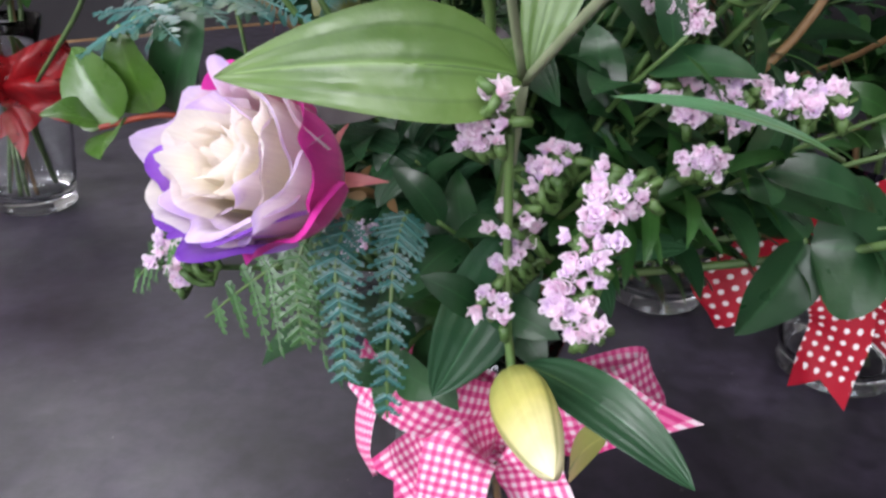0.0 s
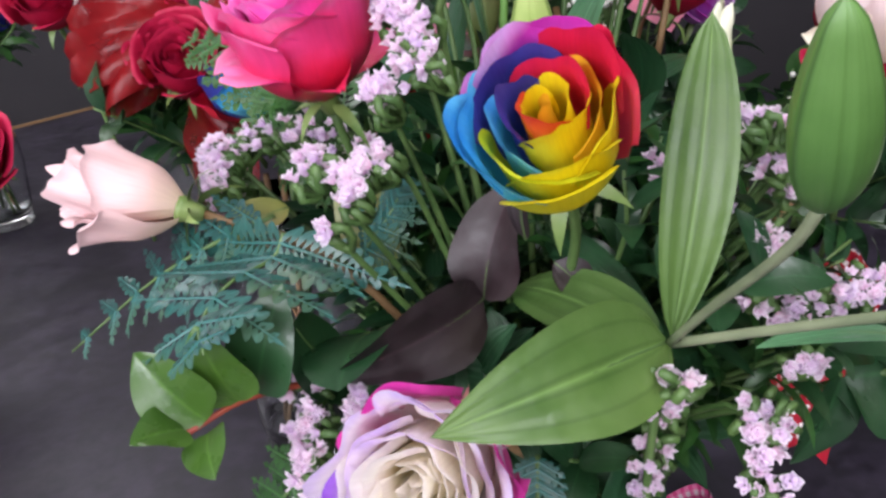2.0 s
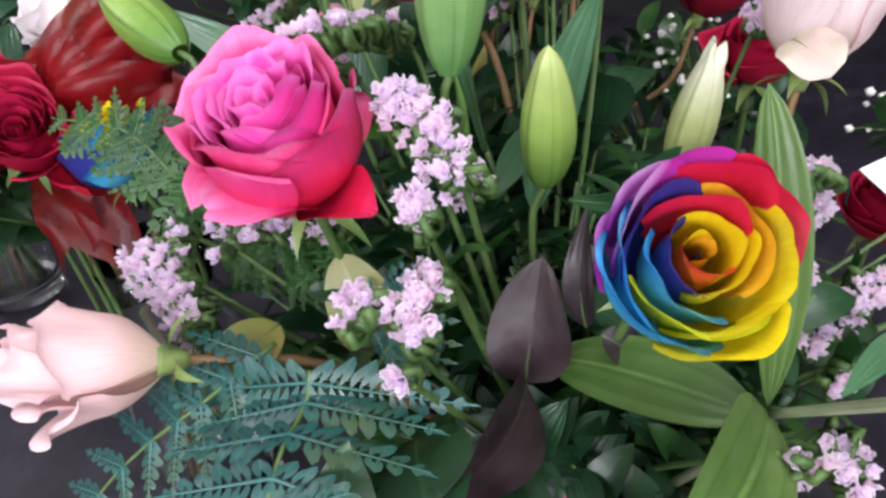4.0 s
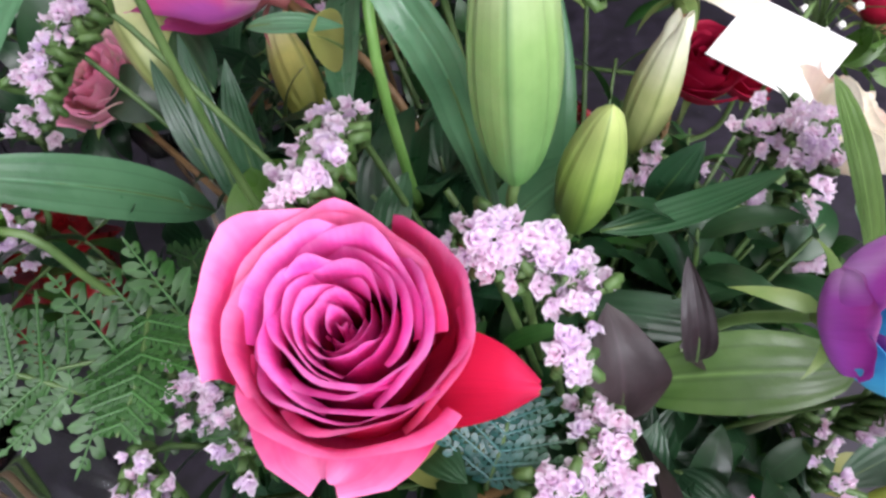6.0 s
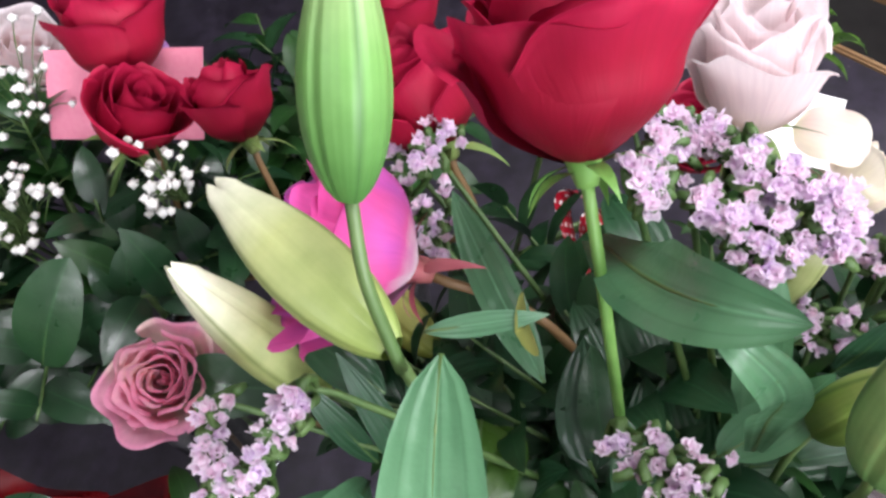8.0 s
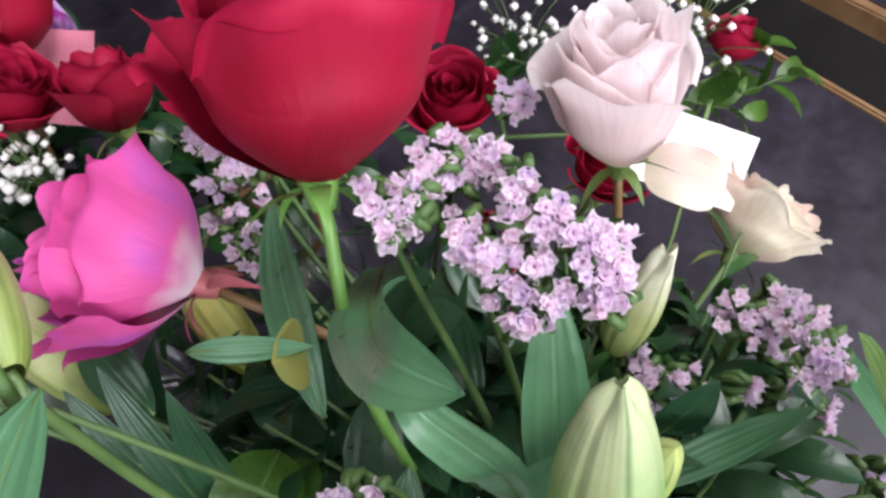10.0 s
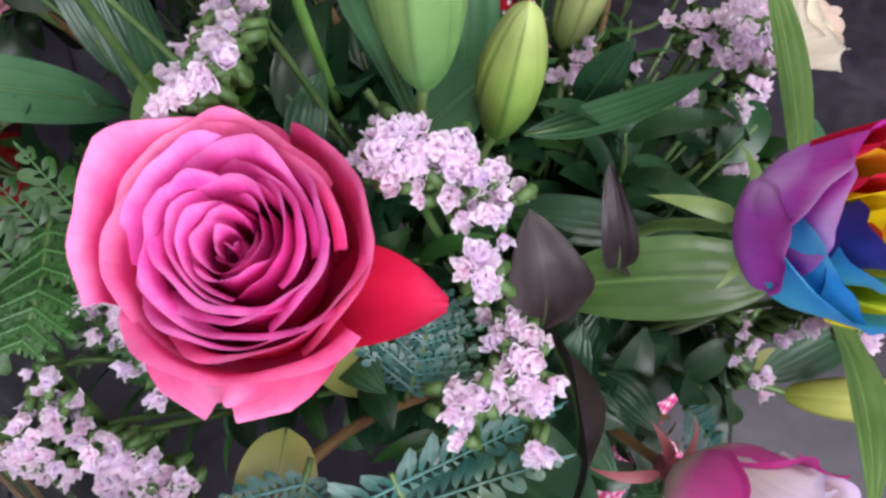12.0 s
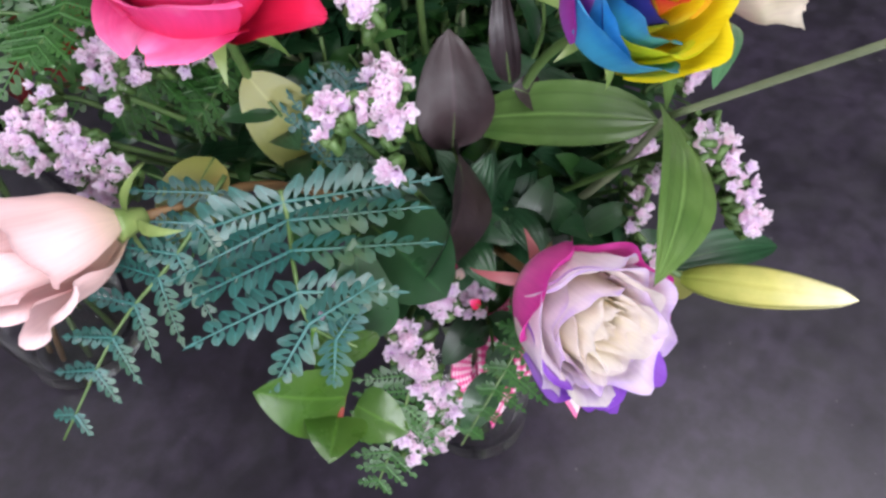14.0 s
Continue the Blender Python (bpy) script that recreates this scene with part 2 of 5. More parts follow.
BUD_PALE = bud_mat("pale_bud", (0.24, 0.32, 0.08), (0.48, 0.52, 0.22), (0.80, 0.78, 0.62))
CARD_WHITE = plain_mat("white_card_paper", (0.82, 0.81, 0.78), (0.86, 0.85, 0.83), 300.0, 0.7)
CARD_PINK = plain_mat("pink_card_paper", (0.82, 0.25, 0.36), (0.86, 0.30, 0.41), 300.0, 0.7)
WOOD = plain_mat("wood_trim", (0.20, 0.11, 0.05), (0.32, 0.20, 0.10), 25.0, 0.45)


def statice_mat():
    m, t, b = nodes_of("statice_papery_petal")
    info = t.nodes.new("ShaderNodeObjectInfo")
    u, v, uv = uv_of(t)
    a = ramp(t, [(0.0, (0.74, 0.55, 0.82)), (0.5, (0.86, 0.62, 0.80)), (1.0, (0.91, 0.66, 0.78))], info.outputs["Random"])
    col = mix(t, a, (0.93, 0.86, 0.93), ramp(t, [(0.35, (0, 0, 0)), (1.0, (0.9, 0.9, 0.9))], v))
    col = mix(t, col, ramp(t, [(0.3, (0.90, 0.87, 0.92)), (0.65, (1, 1, 1))], fuzz(t, 500.0, 3.0)), 0.8, "MULTIPLY")
    t.links.new(col, b.inputs["Base Color"])
    b.inputs["Roughness"].default_value = 0.7
    sheet(t, b, col, 0.55)
    return m


STATICE = statice_mat()


def table_mat():
    m, t, b = nodes_of("dark_table_laminate")
    c = coords(t)
    a = ramp(t, [(0.3, (0.010, 0.008, 0.014)), (0.7, (0.032, 0.025, 0.042))], fuzz(t, 9.0, 6.0, c))
    fine = fuzz(t, 70.0, 5.0, c)
    a = mix(t, a, ramp(t, [(0.35, (0.5, 0.5, 0.5)), (0.65, (1.25, 1.22, 1.25))], fine), 0.9, "MULTIPLY")
    lint = ramp(t, [(0.775, (0, 0, 0)), (0.80, (1, 1, 1))], fuzz(t, 120.0, 1.0, c))
    a = mix(t, a, (0.16, 0.15, 0.15), math_node(t, "MULTIPLY", lint, 0.5))
    t.links.new(a, b.inputs["Base Color"])
    t.links.new(ramp(t, [(0.3, (0.36, 0.36, 0.36)), (0.7, (0.52, 0.52, 0.52))], fuzz(t, 24.0, 5.0, c)), b.inputs["Roughness"])
    b.inputs["Specular IOR Level"].default_value = 0.9
    bump(t, b, fine, 0.45, 0.0006)
    return m


TABLE = table_mat()


def gingham_mat():
    m, t, b = nodes_of("pink_gingham_ribbon")
    u, v, uv = uv_of(t)

    def stripes(x, n):
        s = math_node(t, "FRACT", math_node(t, "MULTIPLY", x, n))
        return math_node(t, "GREATER_THAN", s, 0.5)
    s = math_node(t, "ADD", stripes(u, 7.0), stripes(v, 1.0))
    col = ramp(t, [(0.0, (0.86, 0.66, 0.74)), (0.4, (0.76, 0.16, 0.36)), (0.9, (0.62, 0.03, 0.20))], math_node(t, "MULTIPLY", s, 0.5), "CONSTANT")
    weave = fuzz(t, 900.0, 2.0)
    col = mix(t, col, ramp(t, [(0.3, (0.8, 0.8, 0.8)), (0.7, (1, 1, 1))], weave), 0.6, "MULTIPLY")
    t.links.new(col, b.inputs["Base Color"])
    b.inputs["Roughness"].default_value = 0.55
    sheet(t, b, col, 0.2)
    return m


def polka_mat():
    m, t, b = nodes_of("red_polka_dot_ribbon")
    u, v, uv = uv_of(t)
    vor = t.nodes.new("ShaderNodeTexVoronoi")
    vor.inputs["Randomness"].default_value = 0.0
    mp = t.nodes.new("ShaderNodeMapping")
    mp.inputs["Scale"].default_value = (5.0, 1.9, 1)
    mp.inputs["Rotation"].default_value = (0, 0, 0)
    t.links.new(uv, mp.inputs[0])
    t.links.new(mp.outputs[0], vor.inputs["Vector"])
    vor.inputs["Scale"].default_value = 1.0
    col = ramp(t, [(0.0, (0.86, 0.80, 0.80)), (0.23, (0.42, 0.006, 0.025))], vor.outputs["Distance"], "CONSTANT")
    t.links.new(col, b.inputs["Base Color"])
    b.inputs["Roughness"].default_value = 0.4
    return m


def organza_mat():
    m, t, b = nodes_of("red_organza")
    col = ramp(t, [(0.3, (0.18, 0.003, 0.006)), (0.7, (0.34, 0.007, 0.012))], fuzz(t, 40.0, 3.0))
    t.links.new(col, b.inputs["Base Color"])
    b.inputs["Roughness"].default_value = 0.35
    b.inputs["Alpha"].default_value = 0.66
    sheet(t, b, col, 0.3)
    return m


def glass_mat():
    m, t, b = nodes_of("clear_glass")
    b.inputs["Base Color"].default_value = (0.95, 0.97, 0.97, 1)
    b.inputs["Roughness"].default_value = 0.02
    b.inputs["Transmission Weight"].default_value = 1.0
    b.inputs["IOR"].default_value = 1.45
    return m


GINGHAM, POLKA, ORGANZA, GLASS = gingham_mat(), polka_mat(), organza_mat(), glass_mat()
WHITE_BUD = plain_mat("baby_breath_white", (0.74, 0.73, 0.68), (0.84, 0.83, 0.80), 200.0, 0.7)
WALL_PAINT = plain_mat("wall_paint", (0.50, 0.48, 0.46), (0.56, 0.54, 0.52), 3.0, 0.8)
DARK_WALL = plain_mat("dark_wall_paint", (0.020, 0.018, 0.022), (0.032, 0.028, 0.032), 3.0, 0.8)
CEILING_PAINT = plain_mat("ceiling_paint", (0.66, 0.65, 0.63), (0.72, 0.71, 0.70), 3.0, 0.85)
FLOOR_TILE = plain_mat("floor_dark", (0.05, 0.045, 0.045), (0.09, 0.085, 0.08), 6.0, 0.6)
FRAME_PAINT = plain_mat("window_frame_paint", (0.7, 0.7, 0.7), (0.76, 0.76, 0.75), 8.0, 0.5)

# ---- building blocks ----
rnd = random.Random(7)
V = Vector


def link(name, verts, faces, uvs, mat, parent=None, label="", origin=None, smooth=True):
    """One mesh object; verts in world metres, origin moves its own centre."""
    me = bpy.data.meshes.new(name)
    o = V(origin) if origin is not None else V((0, 0, 0))
    base = parent.matrix_world.translation if parent is not None else V((0, 0, 0))
    me.from_pydata([tuple(V(p) - o) for p in verts], [], faces)
    for mt in (mat if isinstance(mat, (list, tuple)) else [mat]):
        me.materials.append(mt)
    if uvs:
        lay = me.uv_layers.new(name="UVMap")
        for lp in me.loops:
            lay.data[lp.index].uv = uvs[lp.vertex_index]
    if smooth:
        me.polygons.foreach_set("use_smooth", [True] * len(me.polygons))
    ob = new(name, me)
    place_under(ob, parent, o)
    if label:
        ob["label"] = label
    return ob


def place_under(ob, parent, at_world):
    if parent is None:
        ob.matrix_world = Matrix.Translation(at_world)
        return
    chain = V((0, 0, 0))
    p = parent
    while p is not None:
        chain += p.location
        p = p.parent
    ob.parent = parent
    ob.location = V(at_world) - chain


def part(name, bm, material, parent, label=""):
    me = bpy.data.meshes.new(name)
    bm.to_mesh(me)
    bm.free()
    me.materials.append(material)
    ob = new(name, me)
    ob.parent = parent
    if label:
        ob["label"] = label
    return ob


def thing(name, at_world, label, category, group="", kind=""):
    ob = new(name)
    ob.empty_display_size = 0.01
    ob.location = at_world
    ob.matrix_world = Matrix.Translation(at_world)
    return tagged(ob, label, category, group, kind)


def grid_faces(nu, nv):
    return [(j * nu + i, j * nu + i + 1, (j + 1) * nu + i + 1, (j + 1) * nu + i) for j in range(nv - 1) for i in range(nu - 1)]


def spline(pts, n):
    """n points on a smooth curve through pts."""
    p = [V(q) for q in pts]
    p = [2 * p[0] - p[1]] + p + [2 * p[-1] - p[-2]]
    out = []
    for k in range(n):
        s = k / (n - 1) * (len(p) - 3)
        i = min(int(s), len(p) - 4)
        f = s - i
        a, b, c, d = p[i:i + 4]
        out.append(0.5 * (2 * b + (c - a) * f + (2 * a - 5 * b + 4 * c - d) * f * f + (3 * b - a - 3 * c + d) * f ** 3))
    return out


def tube(pts, r0, r1=None, n=10, sides=7, verts=None, faces=None):
    """Adds a tapered tube to verts and faces (world metres)."""
    r1 = r0 if r1 is None else r1
    verts = [] if verts is None else verts
    faces = [] if faces is None else faces
    c = spline(pts, n)
    b0 = len(verts)
    ref = V((0.31, 0.77, 0.55))
    for k, q in enumerate(c):
        d = (c[min(k + 1, n - 1)] - c[max(k - 1, 0)]).normalized()
        a = d.cross(ref).normalized()
        b = d.cross(a)
        r = r0 + (r1 - r0) * k / (n - 1)
        for s in range(sides):
            t = 2 * math.pi * s / sides
            verts.append(q + r * (math.cos(t) * a + math.sin(t) * b))
    for k in range(n - 1):
        for s in range(sides):
            s2 = (s + 1) % sides
            faces.append((b0 + k * sides + s, b0 + k * sides + s2, b0 + (k + 1) * sides + s2, b0 + (k + 1) * sides + s))
    faces.append(tuple(b0 + s for s in reversed(range(sides))))
    faces.append(tuple(b0 + (n - 1) * sides + s for s in range(sides)))
    return verts, faces


def stem_part(pts, r0, r1, parent, mat, name="stem", n=12, label=""):
    v, f = tube(pts, r0, r1, n)
    return link(name, v, f, None, mat, parent, label, pts[0])


def leaf_mesh(base, tip, width, normal, arch=0.0, fold=0.15, twist=0.0, p=0.7, q=0.9, ripple=0.0, nu=9, nv=17, hook=0.0, seed=0):
    """A blade from base to tip: verts, faces, uvs."""
    base, tip, normal = V(base), V(tip), V(normal).normalized()
    axis = tip - base
    ln = axis.length
    d = axis.normalized()
    normal = (normal - normal.dot(d) * d).normalized()
    side = d.cross(normal)
    peak = (p / (p + q)) ** p * (q / (p + q)) ** q
    verts, uvs = [], []
    rr = random.Random(seed)
    ph = rr.uniform(0, 6)
    for j in range(nv):
        v = j / (nv - 1)
        w = 0.5 * width * (max(v, 0.002) ** p * max(1 - v, 0.0) ** q) / peak
        w = max(w, 0.0006 if j < nv - 1 else 0.0)
        c = base + axis * v + normal * (arch * ln * 4 * v * (1 - v)) - normal * (hook * ln * v ** 3)
        tw = twist * (v - 0.3)
        s_dir = math.cos(tw) * side + math.sin(tw) * normal
        n_dir = math.cos(tw) * normal - math.sin(tw) * side
        for i in range(nu):
            u = 2 * i / (nu - 1) - 1
            lift = fold * abs(u) * w + ripple * width * math.sin(9 * v + ph + (2 if u > 0 else 0)) * u * u
            verts.append(c + s_dir * (u * w) + n_dir * lift)
            uvs.append(((u + 1) / 2, v))
    return verts, grid_faces(nu, nv), uvs


LEAF_SEED = [0]


def leaf_part(name, base, tip, width, normal, mat, parent, label="", **kw):
    LEAF_SEED[0] += 1
    v, f, uv = leaf_mesh(base, tip, width, normal, seed=LEAF_SEED[0], **kw)
    return link(name, v, f, uv, mat, parent, label, base)


def frame_of(axis, spin=0.0):
    z = V(axis).normalized()
    x = z.cross(V((0.2, 0.9, 0.4))).normalized()
    y = z.cross(x)
    m = Matrix((x, y, z)).transposed()
    return m @ Matrix.Rotation(spin, 3, "Z")


def petal_points(phi, alpha, rad, high, opening, roll, seed, spiral=0.07, point=1.0, ruffle=0.0, nu=25, nv=18, rounded=0.0):
    """A rose petal round the z axis: verts, uvs in the rose's own frame. opening: how far the rim leans out (minus: in); roll: degrees by which the thin lip turns back, most at the petal's shoulders."""
    rr = random.Random(seed)
    ph, ripple = rr.uniform(0, 6), rr.uniform(0.5, 1.0)
    dip = rr.uniform(0.13, 0.25) + rounded
    lean = rr.uniform(-0.05, 0.05)
    skew = rr.uniform(-0.25, 0.25)
    verts, uvs = [], []
    lip = 0.86
    for j in range(nv):
        v = j / (nv - 1)
        v = v if v < 0.6 else 0.6 + 0.4 * ((v - 0.6) / 0.4) ** 0.85
        for i in range(nu):
            u = 2 * i / (nu - 1) - 1
            w = u - skew
            rim = 1 - dip * abs(u) ** 3.0 + 0.045 * point * max(0.0, 1 - 2.6 * abs(w)) ** 1.5 + lean * u + 0.014 * math.sin(7 * u + ph) + 0.008 * math.sin(17 * u + 2 * ph)
            th = phi + u * alpha * min(1.0, 0.62 + 0.55 * v)
            body = min(v, lip) * rim
            r = rad * (0.16 + 0.84 * math.sin(min(1.0, body / 0.55) * math.pi / 2) ** 0.9)
            if body > 0.5:
                r += opening * rad * ((body - 0.5) / 0.5) ** 1.4
            z = high * body
            if v > lip:
                f = (v - lip) / (1 - lip)
                turn = max(0.12, math.radians(roll) * (0.45 + 0.75 * min(1.0, abs(w)) ** 1.1 + 0.25 * ripple * math.sin(3 * u + ph)))
                k = high * (1 - lip) * rim / turn
                r += k * (1 - math.cos(turn * f)) * (1.0 if opening > -0.2 else 0.3)
                z += k * math.sin(turn * f)
            r *= 1 + spiral * u
            r += rad * v * (0.022 * math.sin(5 * u + ph) + 0.030 * math.sin(2.3 * u + 2 * ph)) + 0.020 * rad * max(0, v - 0.7) * 3 * math.sin(8.5 * u + 2 * ph)
            r += ruffle * rad * 0.16 * max(0.0, v - 0.5) * 2 * math.sin(8 * u + ph)
            z += ruffle * high * 0.07 * max(0.0, v - 0.55) * 2.2 * math.sin(9.5 * u + 2 * ph) + 0.014 * high * max(0.0, v - 0.75) * 4 * math.sin(8 * u + 3 * ph)
            verts.append(V((r * math.cos(th), r * math.sin(th), z + 0.02 * high * math.sin(4 * u + ph) * v)))
            uvs.append(((u + 1) / 2, v * (0.55 + 0.45 * min(1.0, rim))))
    return verts, uvs


def flat_petal(ob, base, tip, width, normal, mat, seed, cup=0.22, curl=0.12, bulge=0.10, q=0.28):
    """A broad outer petal spread away from the bloom, cupped, with its rim turned back."""
    b, t, nn = V(base), V(tip), V(normal).normalized()
    ax = t - b
    d = ax.normalized()
    nn = (nn - nn.dot(d) * d).normalized()
    sd = d.cross(nn)
    rr = random.Random(seed)
    ph = rr.uniform(0, 6)
    p = 0.62
    peak = (p / (p + q)) ** p * (q / (p + q)) ** q
    nu, nv = 21, 18
    verts, uvs = [], []
    for j in range(nv):
        v = j / (nv - 1)
        w = 0.5 * width * max(0.10, (max(v, 0.01) ** p * (1 - v) ** q) / peak)
        if j == nv - 1:
            w = 0.08 * width
        for i in range(nu):
            u = 2 * i / (nu - 1) - 1
            lift = cup * width * u * u * (0.4 + 0.6 * v) + bulge * ax.length * math.sin(math.pi * v) - curl * ax.length * max(0.0, v - 0.62) ** 1.6 * 5 * (0.5 + abs(u))
            lift += 0.018 * width * math.sin(6 * u + ph + 4 * v) * v
            verts.append(b + ax * v + sd * (u * w) + nn * lift + d * (0.02 * width * math.sin(7 * u + ph) * v))
            uvs.append(((u + 1) / 2, 0.25 + 0.75 * v))
    return link("petal", verts, grid_faces(nu, nv), uvs, mat, ob, origin=base)


def rose(base, axis, radius, high, paint, label, openness=1.0, n=26, spin=0.0, stem_to=None, stem_mat=None, sepal=None, seed=1, flared=3, ruffle=0.0, group="", outer=()):
    """A rose bloom with single petals, sepals and stem. paint(k, n, angle) gives a petal's material; outer: large outer petals (degrees, half-width in radians, radius, height, opening, roll, material)."""
    ob = thing("rose", base, label, "rose", group)
    m = frame_of(axis, spin)
    b = V(base)
    for k in range(n):
        f = k / (n - 1)
        ang = k * 2.39996 + 0.35 * math.sin(k * 1.7 + seed)
        r = radius * (0.055 + 0.90 * f ** 0.82)
        h = high * (0.92 - 0.08 * openness * max(0.0, 1 - 2.2 * f) + 0.10 * math.sin(math.pi * min(1.0, f * 1.3)) + 0.03 * math.sin(k * 2.9 + seed))
        alpha = 2.6 - 2.6 * f if f < 0.38 else 1.62 - 0.50 * f
        opening = -0.20 + openness * 0.46 * f * f - (0.35 if f < 0.10 else 0.0)
        roll = 8 + openness * (62 * f + (42 if f > 0.45 and k % 3 else 12) * f)
        if k >= n - flared:
            opening += 0.28 * openness
            roll += 35
            h *= 0.86
        v, uv = petal_points(ang, alpha, r, h, opening, min(roll, 140), seed * 100 + k, 0.26 if f < 0.3 else 0.10, 0.5 + 1.6 * f, ruffle)
        link("petal", [b + m @ p for p in v], grid_faces(25, 18), uv, paint(k, n, ang % (2 * math.pi)), ob, origin=base)
    for k, (deg, alpha, rf, hf, opening, roll, mat) in enumerate(outer):
        v, uv = petal_points(math.radians(deg), alpha, radius * rf, high * hf, opening, roll, seed * 100 + 60 + k, 0.04 * (-1) ** k, 1.1, ruffle, rounded=0.16)
        link("petal", [b + m @ p for p in v], grid_faces(25, 18), uv, mat, ob, origin=base)
    sm = sepal or SEPAL
    z = m @ V((0, 0, 1))
    vs, fs = tube([b - z * 0.008, b - z * 0.002, b + z * 0.004], 0.0035, 0.007, 6, 9)
    calyx = link("calyx", vs, fs, None, sm, ob, origin=base)
    for k in range(5):
        t = k * 1.2566 + seed
        d = m @ V((math.cos(t), math.sin(t), -0.15 - 0.5 * ((k * 7 + seed) % 3) / 2))
        leaf_part("sepal", b + d * 0.004, b + d * 0.024 + z * (0.004 if k % 2 else -0.006), 0.006, z, sm, calyx, arch=0.15, p=0.3, q=1.1, nu=5, nv=8)
    if stem_to is not None:
        mid = b - z * 0.05 + (V(stem_to) - b) * 0.12
        stem_part([b - z * 0.004, mid, V(stem_to)], 0.0021, 0.0022, ob, stem_mat or STEM)
    return ob


def one(m):
    return lambda k, n, a: m


def lily_bud(base, tip, radius, mat, label, stem=None, stem_mat=None, split=0.0, bend=0.0, group="lily buds"):
    """A closed lily bud with three keeled petals; split opens its point."""
    ob = thing("lily_bud", base, label, "lily bud", group)
    b, t = V(base), V(tip)
    ax = t - b
    m = frame_of(ax, 0.4)
    ln = ax.length
    nu, nv = 48, 24
    verts, uvs = [], []
    for j in range(nv):
        v = j / (nv - 1)
        r = radius * max(0.0, math.sin(math.pi * min(1, 0.06 + 0.90 * v ** 0.85))) ** 0.72 * (1.0 - 0.12 * v)
        if v > 0.93:
            r *= 1 - 0.9 * ((v - 0.93) / 0.07) ** 1.4
        for i in range(nu + 1):
            a = 2 * math.pi * i / nu
            keel = 0.82 + 0.23 * abs(math.cos(1.5 * a)) ** 0.5 + 0.035 * math.cos(6 * a)
            ex = split * radius * max(0, v - 0.86) / 0.14 * (0.25 + 0.35 * math.cos(3 * a))
            top = split * 0.07 * ln * max(0, v - 0.86) / 0.14 * math.cos(3 * a)
            rr = r * keel + ex
            p = V((rr * math.cos(a), rr * math.sin(a), v * ln + top))
            p.x += bend * ln * v * (1 - v)
            verts.append(b + m @ p)
            uvs.append((i / nu, v))
    faces = grid_faces(nu + 1, nv)
    link("bud", verts, faces, uvs, mat, ob, origin=base)
    if stem:
        pts = [b + ax * 0.02] + [V(q) for q in stem]
        stem_part(pts, 0.0017 if stem_mat is not STEM_GREY else 0.0014, 0.0018 if stem_mat is not STEM_GREY else 0.0015, ob, stem_mat or STEM, "pedicel")
    return ob


def leaf_thing(base, tip, width, normal, mat, label, name="lily_leaf", category="leaf", stalk=None, group="", **kw):
    ob = thing(name, base, label, category, group)
    blade = leaf_part("blade", base, tip, width, normal, mat, ob, **kw)
    rows = len(blade.data.vertices) // 9
    spine = [V(base) + blade.data.vertices[9 * j + 4].co for j in range(rows)]
    vs, fs = tube([q - V(normal).normalized() * 0.0006 for q in spine[:-1:3]], 0.0009, 0.0003, 12, 5)
    link("midrib", vs, fs, None, STEM, blade, origin=base)
    if stalk is not None:
        stem_part([base] + [V(q) for q in stalk], 0.0014, 0.0018, ob, STEM, "leaf_stalk", 8)
    return ob


def leaf_path(path, width, normal, mat, label, group="lily leaves"):
    """A long leaf whose middle follows a curve."""
    ob = thing("lily_leaf", path[0], label, "leaf", group)
    c = spline(path, 30)
    n0 = V(normal).normalized()
    verts, uvs = [], []
    for k, q in enumerate(c):
        v = k / 29
        d = (c[min(k + 1, 29)] - c[max(k - 1, 0)]).normalized()
        nn = (n0 - n0.dot(d) * d).normalized()
        sd = d.cross(nn)
        w = 0.5 * width * min(1.0, 0.35 + 2.2 * v) * (1 - v ** 3.5) ** 0.8 + 0.0003
        for i in range(9):
            u = i / 4 - 1
            verts.append(q + sd * (u * w) + nn * (0.22 * abs(u) * w + 0.05 * width * math.sin(5 * v + 2 * u) * u * u))
            uvs.append(((u + 1) / 2, v))
    blade = link("blade", verts, grid_faces(9, 30), uvs, mat, ob, origin=path[0])
    vs, fs = tube([q - n0 * 0.0006 for q in c[:-1:4]], 0.0010, 0.0003, 14, 5)
    link("midrib", vs, fs, None, STEM, blade, origin=path[0])
    return ob


